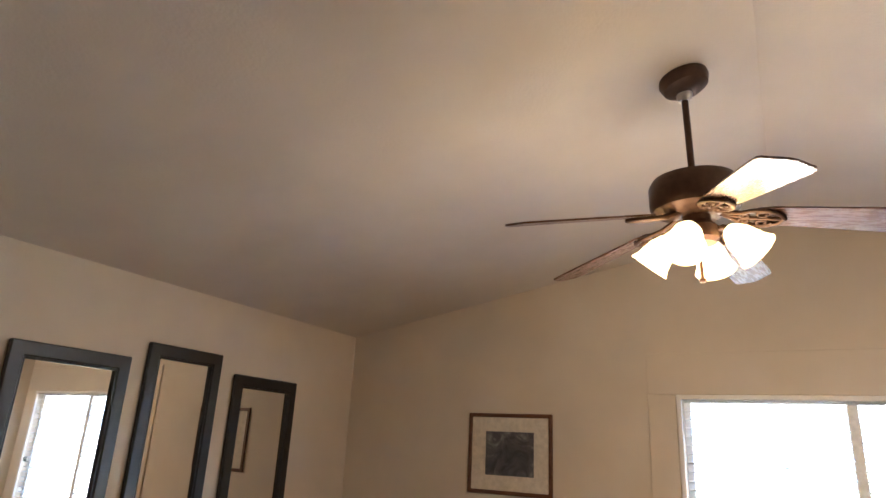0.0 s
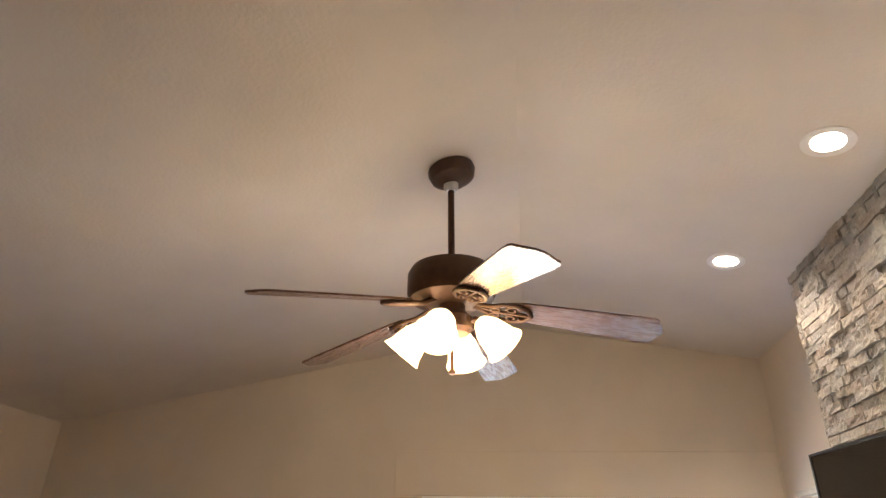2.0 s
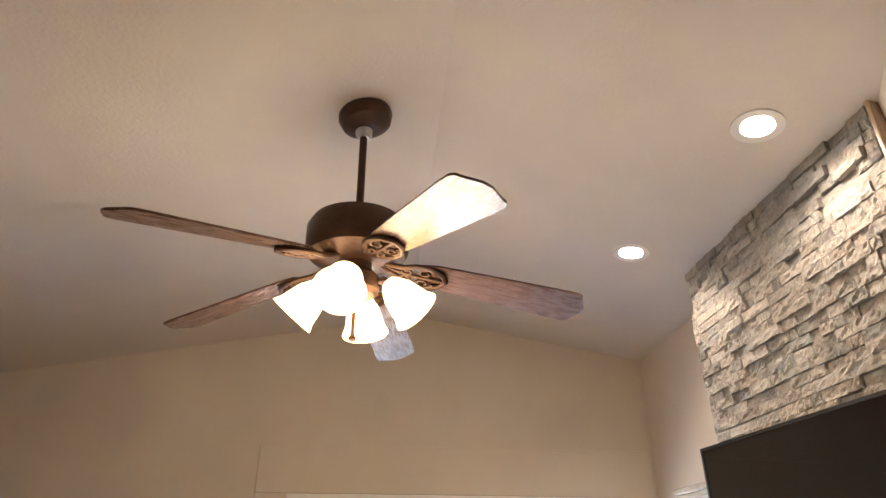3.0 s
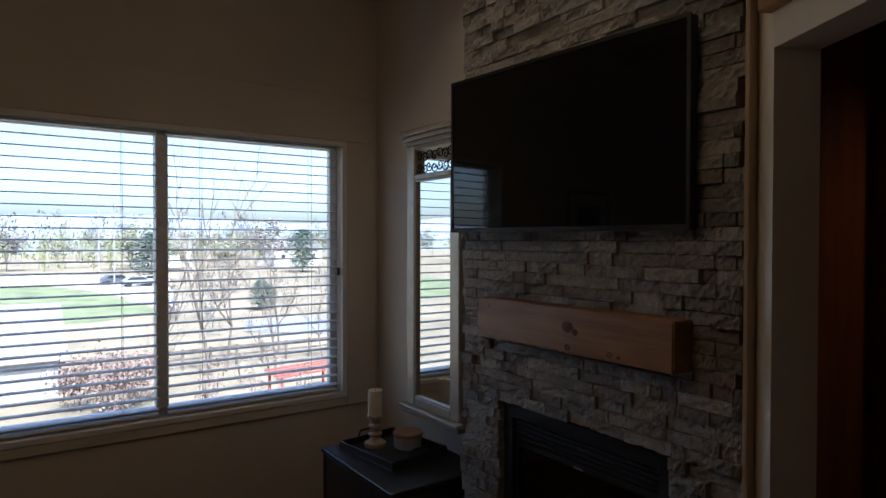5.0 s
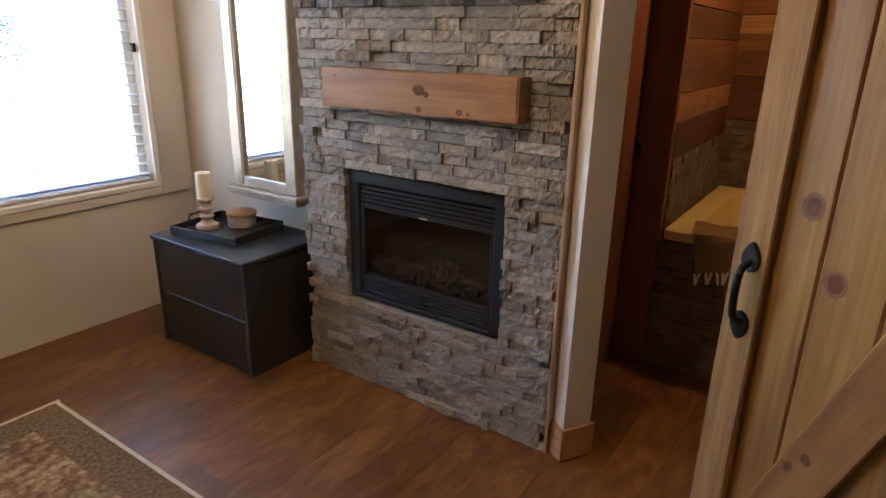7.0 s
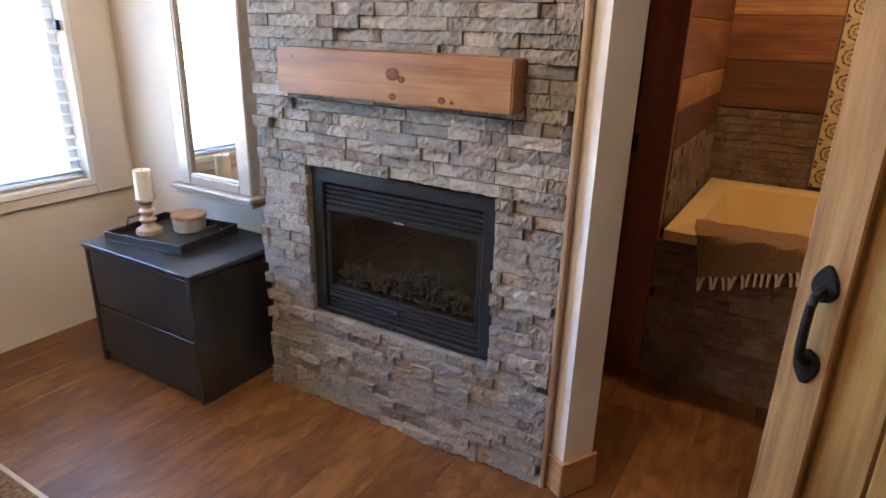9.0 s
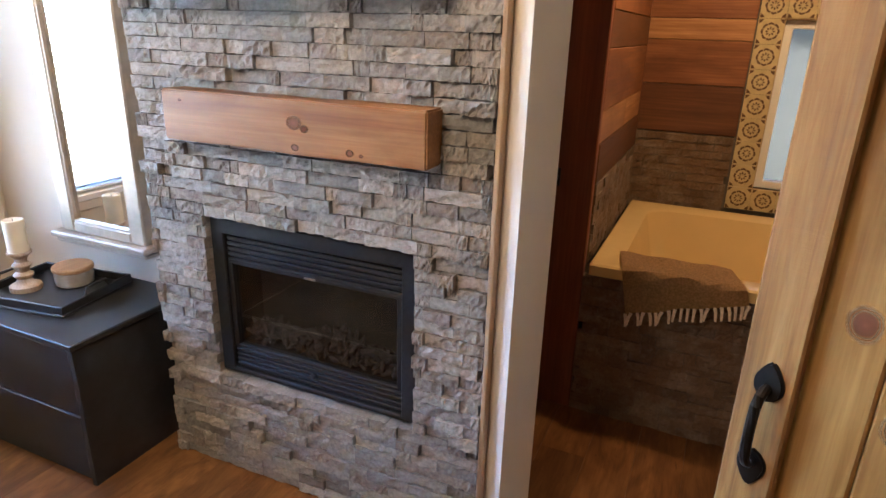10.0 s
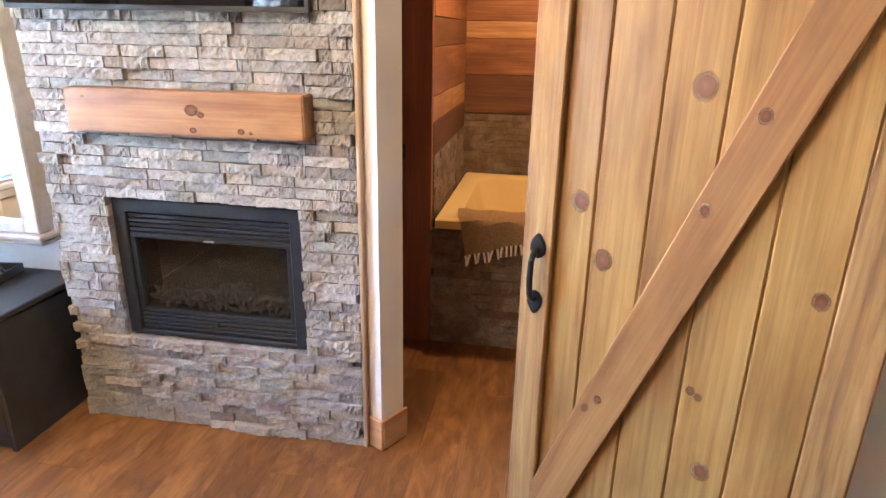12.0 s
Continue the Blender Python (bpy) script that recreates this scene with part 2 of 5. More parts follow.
TRIM_WOOD = wood("trim_wood", (0.34, 0.23, 0.13), (0.48, 0.35, 0.22), (0.58, 0.45, 0.31), 2, 0.42, 0, 0.7)
BASE_WOOD = wood("baseboard_wood", (0.26, 0.13, 0.05), (0.46, 0.26, 0.11), (0.58, 0.36, 0.17), 0, 0.42, 0, 0.7)


def knot_wood(name):
    """Growth rings darkening to a brown heart; the rim thins out into the board."""
    n = Nodes(name, 0.48)
    co = n.t.nodes.new("ShaderNodeTexCoord").outputs["Object"]
    wob = n.mix(0.16, co, n.add_colour_noise(n.coords(False), 1.6))
    ln = n.t.nodes.new("ShaderNodeVectorMath")
    ln.operation = "LENGTH"
    sub = n.t.nodes.new("ShaderNodeVectorMath")
    sub.operation = "SUBTRACT"
    sub.inputs[1].default_value = (0.08, 0.08, 0.08)
    n.link(wob, sub.inputs[0])
    n.link(sub.outputs[0], ln.inputs[0])
    dist = ln.outputs["Value"]
    col = n.ramp(dist, [(0.0, (0.17, 0.060, 0.030)), (0.20, (0.13, 0.042, 0.018)), (0.44, (0.10, 0.034, 0.012)), (0.52, (0.26, 0.13, 0.040)), (0.60, (0.20, 0.095, 0.028)), (0.72, (0.37, 0.215, 0.07))])
    n.colour(col)
    edge = n.ramp(dist, [(0.44, (1, 1, 1)), (0.52, (0.55, 0.55, 0.55)), (0.60, (0.75, 0.75, 0.75)), (0.80, (0, 0, 0))])
    n.link(edge, n.b.inputs["Alpha"])
    return n.m


KNOT = knot_wood("knot_wood")


def sawn(name):
    """Rough pine with saw marks across it and grey weathering in the hollows."""
    n = Nodes(name, 0.68)
    grain = n.noise(n.coords(False, (22.0, 22.0, 1.2)), 2.0, 6, 0.65, 0.5)
    marks = n.noise(n.coords(False, (5.0, 5.0, 150.0)), 2.0, 3, 0.6)
    patch = n.noise(n.coords(False, (16.0, 16.0, 2.2)), 2.0, 6, 0.7, 0.4)
    col = n.ramp(grain, [(0.3, (0.14, 0.064, 0.015)), (0.5, (0.275, 0.145, 0.036)), (0.72, (0.38, 0.23, 0.072))])
    col = n.mix(n.ramp(patch, [(0.50, (0, 0, 0)), (0.74, (0.6, 0.6, 0.6))]), col, (0.17, 0.105, 0.05))
    n.colour(col)
    n.bump(n.mix(0.15, grain, marks), 0.45, 0.004)
    return n.m





def lay_knot(parent, x, y, z, rx, rz):
    """A thin round inlay on a board's face, turned towards -y."""
    bm = prism([(math.cos(2 * math.pi * i / 24), math.sin(2 * math.pi * i / 24)) for i in range(24)], 0.0, 0.01)
    return part("knot", bm, KNOT, parent, at=Matrix.Translation((x, y, z)) @ Matrix.Rotation(radians(-90), 4, "X") @ Matrix.Diagonal((rx, rz, 0.03, 1)))


PINE_ROUGH = sawn("sawn_pine")
MANTEL = wood("mantel_wood", (0.14, 0.052, 0.016), (0.32, 0.150, 0.048), (0.44, 0.24, 0.09), 0, 0.42, 0.0, 0.8, 0.0)
PLANK = rustic_floor("floor_plank")
CEDAR = wood("cedar_plank", (0.10, 0.030, 0.010), (0.26, 0.095, 0.030), (0.42, 0.19, 0.065), 0, 0.5, 0.1, 0.8, 0.75)
CEDAR_DARK = wood("cedar_plank_dark", (0.055, 0.018, 0.007), (0.12, 0.045, 0.016), (0.20, 0.085, 0.03), 0, 0.5, 0.1, 0.8, 0.4)
CEDAR_LIGHT = wood("cedar_plank_light", (0.20, 0.075, 0.022), (0.42, 0.21, 0.075), (0.58, 0.33, 0.13), 0, 0.5, 0.0, 0.9, 0.3)
CASING = wood("red_casing", (0.10, 0.028, 0.010), (0.19, 0.058, 0.022), (0.26, 0.09, 0.034), 2, 0.5, 0, 0.8)
STONE = ledger("ledger_stone", [(0.0, (0.190, 0.188, 0.177)), (0.14, (0.418, 0.386, 0.338)), (0.28, (0.237, 0.252, 0.244)), (0.42, (0.494, 0.460, 0.411)), (0.56, (0.294, 0.262, 0.224)), (0.7, (0.389, 0.371, 0.333)), (0.84, (0.266, 0.272, 0.260)), (1.0, (0.456, 0.431, 0.390))])
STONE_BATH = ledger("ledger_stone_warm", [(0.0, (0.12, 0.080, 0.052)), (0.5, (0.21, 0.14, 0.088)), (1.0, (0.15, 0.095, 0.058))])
MORTAR = plain("mortar", (0.12, 0.105, 0.09), 0.9)
BLACK = plain("black_metal", (0.022, 0.024, 0.027), 0.42, 0.3, 60, 0.2)
BLACK_WOOD = plain("black_wood", (0.026, 0.026, 0.027), 0.38, 0, 20, 0.25)
TV_SHELL = plain("tv_shell", (0.007, 0.007, 0.008), 0.5)
TV_GLASS = Nodes("tv_glass", 0.03)
TV_GLASS.colour((0.006, 0.006, 0.007))
TV_GLASS = TV_GLASS.m
FIRE_GLASS = glass("fire_glass", 0.0, (0.62, 0.64, 0.66), 1.45)
PANE = glass("window_glass")
# Near-black tint added to cut the daylight entering the bathroom.
DIM_GLASS = glass("obscured_glass", 0.5, (0.03, 0.031, 0.03))
IRON = plain("wrought_iron", (0.02, 0.018, 0.017), 0.5, 0.7, 40, 0.3)
BRONZE = plain("bronze", (0.075, 0.042, 0.028), 0.42, 0.6, 30, 0.2)
MIRROR = Nodes("mirror_glass", 0.01, 1.0)
MIRROR.colour((0.86, 0.87, 0.86))
MIRROR = MIRROR.m
CHAMPAGNE = plain("champagne_frame", (0.44, 0.39, 0.32), 0.42, 0.35, 25, 0.12)
SLAT = plain("blind_slat", (0.80, 0.79, 0.76), 0.45, 0, 20, 0.03)
CREAM = plain("tub_acrylic", (0.68, 0.51, 0.215), 0.2, 0, 5, 0.03, 0)
TOWEL = plain("woven_towel", (0.42, 0.265, 0.12), 0.95, 0, 120, 0.3, 0.6)
FRINGE = plain("towel_fringe", (0.74, 0.62, 0.46), 0.95, 0, 80, 0.15)
WAX = plain("candle_wax", (0.80, 0.72, 0.55), 0.5, 0, 12, 0.04)
TURNED = wood("turned_wood", (0.30, 0.20, 0.12), (0.52, 0.40, 0.28), (0.70, 0.60, 0.48), 2, 0.55, 0, 2)
CERAMIC = plain("grey_ceramic", (0.36, 0.33, 0.30), 0.5)
LID = wood("lid_wood", (0.32, 0.17, 0.07), (0.50, 0.30, 0.14), (0.62, 0.42, 0.22), 0, 0.5, 0, 1.5)
BLADE = wood("fan_blade_wood", (0.07, 0.037, 0.024), (0.115, 0.066, 0.045), (0.165, 0.10, 0.072), 0, 0.25, 0, 1)
SHADE = emitter("lamp_shade", (1.0, 0.62, 0.20), 0.27)
CAN_GLOW = emitter("can_lamp", (1.0, 0.82, 0.62), 3.0)
PICTURE_FRAME = wood("picture_frame_wood", (0.06, 0.025, 0.012), (0.12, 0.05, 0.025), (0.18, 0.08, 0.04), 0, 0.4)
DARK_FRAME = plain("dark_frame", (0.013, 0.013, 0.015), 0.4, 0, 15, 0.3)
MAT_BOARD = plain("mat_board", (0.62, 0.57, 0.48), 0.8)

# ---- structure ----
EAST, WEST, SOUTH, RIDGE, RIDGE_Z = 0.23, -4.62, -6.2, -1.3, 3.345
LOW_W, LOW_E = 2.713, 3.095
WALL_TURN = pose(0, -2.5, 0, 0, 0, -120)      # door wall: local x along it, y into it
FIRE = pose(0, -1.232, 0, 0, 0, -90)           # fireplace: local x along it, y into it


def ceiling_z(x):
    return LOW_W + (x - WEST) * (RIDGE_Z - LOW_W) / (RIDGE - WEST) if x < RIDGE else LOW_E + (EAST - x) * (RIDGE_Z - LOW_E) / (EAST - RIDGE)


structure("floor_base", boxes((-4.7, 0.3, -6.3, 0.1, -0.2, -0.012), (0.301, 2.25, -5.3, -2.3, -0.2, -0.012)), plain("subfloor", (0.06, 0.035, 0.02), 0.8), "dark subfloor under the planks", "floor")


def gable(y0, y1):
    bm = bmesh.new()
    pts = [(WEST - 0.15, -0.1), (EAST + 0.15, -0.1), (EAST + 0.15, ceiling_z(EAST) + 0.02), (RIDGE, RIDGE_Z + 0.06), (WEST - 0.15, LOW_W + 0.02)]
    prism(pts, y0, y1, bm)
    bm.transform(Matrix(((1, 0, 0, 0), (0, 0, 1, 0), (0, 1, 0, 0), (0, 0, 0, 1))))
    bmesh.ops.recalc_face_normals(bm, faces=bm.faces)
    return bm


WIN = (-1.944, -0.012, 0.738, 2.23)
wall_north = structure("wall_north", gable(0.0, 0.16), WALL, "beige painted gable wall with the window", "wall")
cut(wall_north, WIN[0], WIN[1], -0.1, 0.3, WIN[2], WIN[3])
structure("wall_south", gable(SOUTH - 0.15, SOUTH), WALL, "beige painted wall", "wall")
structure("wall_west", boxes((WEST - 0.15, WEST, SOUTH, 0.0, -0.1, LOW_W + 0.04)), WALL, "beige painted wall hung with mirrors", "wall")
structure("wall_east", boxes((EAST, EAST + 0.12, -1.3, 0.0, -0.1, LOW_E + 0.04)), WALL, "beige painted wall beside the chimney", "wall")
breast = structure("chimney_breast", boxes((0.03, EAST + 0.12, -2.496, -1.24, -0.1, 3.2)), MORTAR, "mortar-grey chimney breast behind the stone", "wall")

cut(breast, -0.1, 0.19, -2.262, -1.492, 0.43, 0.98)


def slope(x0, z0, x1, z1):
    bm = bmesh.new()
    pts = [(x0, z0), (x1, z1), (x1, z1 + 0.12), (x0, z0 + 0.12)]
    prism(pts, SOUTH - 0.1, 0.1, bm)
    bm.transform(Matrix(((1, 0, 0, 0), (0, 0, 1, 0), (0, 1, 0, 0), (0, 0, 0, 1))))
    bmesh.ops.recalc_face_normals(bm, faces=bm.faces)
    return bm


SE = (RIDGE_Z - LOW_E) / (EAST - RIDGE)
structure("ceiling_west", slope(WEST - 0.2, LOW_W - 0.2 * 0.2, RIDGE, RIDGE_Z), CEIL, "off-white textured sloping ceiling", "ceiling")
structure("ceiling_east", slope(RIDGE, RIDGE_Z, 3.0, RIDGE_Z - SE * (3.0 - RIDGE)), CEIL, "off-white textured sloping ceiling with downlights", "ceiling")

# door wall on the slant, with the opening
door_wall = structure("wall_door", boxes((0.0, 1.75, 0.023, 0.15, 0.0, 3.45)), PIER, "pale painted wall slanting across the corner", "wall")
door_wall.matrix_basis = WALL_TURN
OPEN_L, OPEN_R, SOFFIT = 0.070, 0.98, 2.145
bpy.context.view_layer.update()
cut(door_wall, OPEN_L, OPEN_R, -0.2, 0.4, -0.1, SOFFIT, WALL_TURN)
TURN_XY = WALL_TURN @ Vector((1.75, 0, 0))
structure("wall_hall", boxes((TURN_XY.x, TURN_XY.x + 0.12, SOUTH, TURN_XY.y, -0.1, 3.45)), WALL, "beige painted wall beyond the barn door", "wall")

# bathroom shell
BACK_X = 2.14
structure("wall_bath_north", boxes((0.12, 1.03, -2.4195, -2.32, 0.0, 2.6)), CASING, "red-brown boarded bathroom wall", "wall")
structure("wall_bath_alcove", boxes((0.985, 2.24, -2.555, -2.45, 0.0, 2.6)), MORTAR, "alcove wall behind planks and stone", "wall")
wall_bath = structure("wall_bath_east", boxes((BACK_X, BACK_X + 0.12, -5.2, -2.45, 0.0, 2.6)), MORTAR, "bathroom wall behind planks and stone", "wall")
BW = (-3.60, -3.215, 0.855, 1.70)
cut(wall_bath, 1.9, 2.5, BW[0], BW[1], BW[2], BW[3])
structure("wall_bath_south", boxes((-0.9, 2.2, -5.3, -5.2, 0.0, 2.6)), PIER, "painted bathroom wall", "wall")
structure("ceiling_bath", prism([(0.12, -2.34), (2.25, -2.34), (2.25, -5.3), (-0.7, -5.3), (-0.7, -4.1)], 2.5, 2.58), CEIL, "white bathroom ceiling", "ceiling")
structure("casing", boxes((0.965, 1.01, -2.578, -2.42, 0.0, 2.5), bevel=0.004), CASING, "red-brown wooden post at the tub alcove", "trim")

# wood trim and baseboards
structure("trim_stone_edge", boxes((-0.018, 0.03, -2.512, -2.4965, 0.0, 3.2), bevel=0.003), TRIM_WOOD, "pale wooden strip edging the stone", "trim")


def baseboard(x0, x1, m, h=0.14, t=0.014):
    ob = structure("baseboard", boxes((x0, x1, -t, 0.0, 0.0, h), bevel=0.004), BASE_WOOD, "honey-coloured wooden baseboard", "baseboard")
    ob.matrix_basis = m
    return ob


FACE = WALL_TURN @ Matrix.Translation((0, 0.023, 0))
baseboard(0.0, OPEN_L + 0.014, FACE)
baseboard(OPEN_R - 0.014, 1.75, FACE)
J = FACE @ Matrix.Translation((OPEN_L, 0, 0)) @ pose(0, 0, 0, 0, 0, 90)
baseboard(0.0, 0.141, J)

structure("window_trim", ring(WIN[0] - 0.03, WIN[1] + 0.03, WIN[2] - 0.03, WIN[3] + 0.004, 0.0302, -0.024, 0.0, 0.003), WHITE, "narrow pale trim round the window", "trim")
# flat painted casing round the window
for nm, s in (("casing_top", (-2.156, 0.208, 2.236, 2.507)), ("casing_left", (-2.156, -1.976, 0.655, 2.235)), ("casing_right", (0.02, 0.208, 0.655, 2.235)), ("casing_apron", (-1.9755, 0.0195, 0.655, 0.706))):
    structure(nm, boxes((s[0], s[1], -0.018, 0.0, s[2], s[3]), bevel=0.004), WALL, "flat wall-coloured window casing", "trim")


# ---- window and blinds ----
def build_window(m, w, h, mullion, label, depth=0.1):
    """A slider window; local origin at its lower left inner corner, y outwards."""
    win = thing("window_1", m, label, "window", kind="structure")
    f = 0.045
    part("frame", ring(0, w, 0, h, f, 0.06, depth + 0.01, 0.004), VINYL, win)
    part("window_sill", boxes((0.002, w - 0.002, -0.02, 0.06, -0.02, 0.002), bevel=0.003), WHITE, win)
    if mullion:
        part("mullion", boxes((mullion - 0.03, mullion + 0.03, 0.02, depth, f, h - f), bevel=0.005), VINYL, win)
        spans = ((f, mullion - 0.03), (mullion + 0.03, w - f))
    else:
        spans = ((f, w - f),)
    for a, b in spans:
        g = part("pane", boxes((a, b, depth - 0.03, depth - 0.026, f, h - f)), PANE, win)
        g.visible_shadow = False
    part("latch", boxes((w - 0.03, w - 0.012, -0.012, 0.02, 0.70, 0.745), bevel=0.003), BLACK, win)
    return win


build_window(pose(WIN[0], 0, WIN[2]), WIN[1] - WIN[0], WIN[3] - WIN[2], 0.944, "white vinyl slider window in two panes")


def build_blind(x0, x1, z0, z1, label):
    b = thing("blind", pose((x0 + x1) / 2, 0.028, z0), label, "blind", "window blinds")
    w, h = x1 - x0, z1 - z0
    part("headrail", boxes((-w / 2, w / 2, -0.02, 0.02, h - 0.022, h), bevel=0.003), SLAT, b)
    part("bottom_rail", boxes((-w / 2, w / 2, -0.022, 0.022, 0.0, 0.014), bevel=0.003), SLAT, b)
    bm = bmesh.new()
    n = 5
    cols = []
    for i in range(n):
        y = -0.024 + 0.048 * i / (n - 1)
        c = 0.003 * (1 - (y / 0.024) ** 2)
        cols.append([bm.verts.new((sx * w / 2, y, c + dz)) for sx in (-1, 1) for dz in (0, 0.0028)])
    for a, c in zip(cols, cols[1:]):
        bm.faces.new((a[0], a[2], c[2], c[0]))
        bm.faces.new((a[1], c[1], c[3], a[3]))
    bmesh.ops.recalc_face_normals(bm, faces=bm.faces)
    me = mesh_of(bm, "slat", SLAT)
    count = int((h - 0.08) / 0.0500)
    for i in range(count):
        s = new("slat", me)
        s.parent = b
        s.matrix_basis = pose(0, 0, 0.035 + i * (h - 0.075) / (count - 1), 3 + random.uniform(-1.5, 1.5), 0, 0)
    for x in (-w * 0.32, w * 0.32):
        part("ladder_cord", tube([(x, -0.026, 0.01), (x, -0.026, h - 0.05)], 0.0012, 5), SLAT, b)
        part("ladder_cord", tube([(x, 0.026, 0.01), (x, 0.026, h - 0.05)], 0.0012, 5), SLAT, b)
    return b


MULL_X = WIN[0] + 0.944
build_blind(WIN[0] + 0.015, MULL_X - 0.02, WIN[2] + 0.01, WIN[3] - 0.003, "white horizontal slat blind lowered with slats open")
build_blind(MULL_X + 0.02, WIN[1] - 0.015, WIN[2] + 0.01, WIN[3] - 0.003, "white horizontal slat blind lowered with slats open")


# ---- fireplace wall things ----
def build_mantel():
    t = thing("mantel_shelf", FIRE @ Matrix.Translation((0.222, 0, 1.272)), "thick reddish-brown wooden mantel beam with knots", "mantel")
    w, h = 0.892, 0.15
    bm = boxes((0, w, -0.105, 0.02, 0, h))
    bmesh.ops.subdivide_edges(bm, edges=bm.edges[:], cuts=6, use_grid_fill=True)
    for v in bm.verts:
        if v.co.y < 0:
            v.co += Vector((0, 0.25, 1)) * 0.004 * noise.noise(v.co * 9)
    bmesh.ops.bevel(bm, geom=[e for e in bm.edges if len(e.link_faces) == 2 and e.calc_face_angle() > 1.0], offset=0.005, segments=2, affect="EDGES")
    part("beam", bm, MANTEL, t)
    for x, z, r in ((0.487, 0.088, 0.026), (0.52, 0.074, 0.014), (0.487, 0.02, 0.013), (0.665, 0.022, 0.013), (0.70, 0.018, 0.007), (0.075, 0.122, 0.006)):
        lay_knot(t, x, -0.1062, z, r * 1.1, r * 0.85)
    return t


def build_tv():
    t = thing("television", FIRE @ Matrix.Translation((0.612, -0.098, 1.985)) @ pose(0, 0, 0, 0, 0, 4.5), "black flat-screen television, switched off, on the stone wall", "television")
    w, h = 1.045, 0.61
    part("housing", boxes((-w / 2, w / 2, 0.0, 0.035, -h / 2, h / 2), (-0.25, 0.25, 0.035, 0.07, -0.2, 0.2), bevel=0.004), TV_SHELL, t)
    b = 0.012
    part("bezel", boxes((-w / 2, w / 2, -0.006, 0.0, h / 2 - b, h / 2), (-w / 2, w / 2, -0.006, 0.0, -h / 2, -h / 2 + b * 1.4), (-w / 2, -w / 2 + b, -0.006, 0.0, -h / 2 + b, h / 2 - b), (w / 2 - b, w / 2, -0.006, 0.0, -h / 2 + b, h / 2 - b)), TV_SHELL, t)
    part("screen", boxes((-w / 2 + b, w / 2 - b, -0.003, 0.0, -h / 2 + b * 1.4, h / 2 - b)), TV_GLASS, t)
    part("wall_bracket", boxes((-0.2, 0.2, 0.07, 0.09, -0.15, 0.15)), BLACK, t)
    return t


def build_insert():
    """Electric fireplace; local origin at the middle of its lower edge."""
    t = thing("electric_fireplace", FIRE @ Matrix.Translation((0.644, 0.034, 0.412)), "black electric fireplace insert with louvres and glass", "fireplace")
    w, h, f = 0.79, 0.585, 0.055
    part("surround", ring(-w / 2, w / 2, 0, h, f, -0.025, 0.02, 0.004, 0.02), BLACK, t)
    iw = w / 2 - f
    for i in range(5):
        part("louvre", boxes((-iw, iw, -0.012, 0.012, h - f - 0.024 - i * 0.019, h - f - 0.010 - i * 0.019), bevel=0.003), BLACK, t)
    for i in range(4):
        part("louvre", boxes((-iw, iw, -0.012, 0.012, 0.024 + i * 0.019, 0.038 + i * 0.019), bevel=0.003), BLACK, t)
    z0, z1 = 0.105, h - f - 0.108
    part("inner_frame", boxes((-iw, -iw + 0.02, -0.014, 0.02, z0, z1), (iw - 0.02, iw, -0.014, 0.02, z0, z1), (-iw, iw, -0.014, 0.02, z1, z1 + 0.012), (-iw, iw, -0.014, 0.02, z0 - 0.005, z0 + 0.008), bevel=0.002), BLACK, t)
    part("firebox", boxes((-iw, iw, 0.15, 0.155, z0, z1), (-iw, iw, 0.0, 0.15, z0 - 0.004, z0), (-iw - 0.004, -iw, 0.0, 0.15, z0, z1), (iw, iw + 0.004, 0.0, 0.15, z0, z1), (-iw, iw, 0.0, 0.15, z1, z1 + 0.004)), plain("firebox_black", (0.006, 0.0065, 0.007), 0.8), t)
    g = part("glass_pane", boxes((-iw + 0.02, iw - 0.02, 0.0, 0.003, z0 + 0.008, z1)), FIRE_GLASS, t)
    g.visible_shadow = False
    ember = plain("ember_bed", (0.04, 0.037, 0.036), 0.9, 0, 60, 0.7, 0.8)
    bm = bmesh.new()
    r = random.Random(4)
    for i in range(420):
        x = r.uniform(-iw + 0.04, iw - 0.04)
        e = 1 - abs(x) / iw
        c = Vector((x, r.uniform(0.025, 0.12), z0 + 0.015 + r.random() * (0.035 + 0.05 * (0.5 + 0.5 * math.sin(x * 17 + 1)) * (0.3 + e))))
        q = bmesh.ops.create_icosphere(bm, subdivisions=1, radius=1.0)
        s = r.uniform(0.005, 0.011)
        turn = Euler((r.random() * 3, r.random() * 3, r.random() * 3)).to_matrix()
        for v in q["verts"]:
            p = v.co * (1 + 0.5 * noise.noise(v.co * 2 + c * 30))
            v.co = c + turn @ Vector((p.x * s * 2.8, p.y * s, p.z * s))
    part("ember_bed", bm, ember, t, "grey charred coals")
    for i in range(4):
        x = -0.2 + i * 0.13
        part("log", tube([(x - 0.09, 0.05 + 0.02 * (i % 2), z0 + 0.035), (x, 0.075, z0 + 0.06 + 0.012 * (i % 3)), (x + 0.09, 0.1 - 0.03 * (i % 2), z0 + 0.045)], 0.018, 8), ember, t, "charred log")
    part("knob", lathe([(0.011, 0), (0.011, 0.012), (0.006, 0.018), (0.0, 0.019)], 12, m=pose(0, -0.012, 0.07, 90, 0, 0)), BLACK, t)
    part("badge", boxes((-0.022, 0.022, -0.016, -0.013, z1 + 0.001, z1 + 0.008)), plain("badge_silver", (0.5, 0.5, 0.5), 0.3, 0.8), t)
    return t


build_mantel()
build_tv()
build_insert()


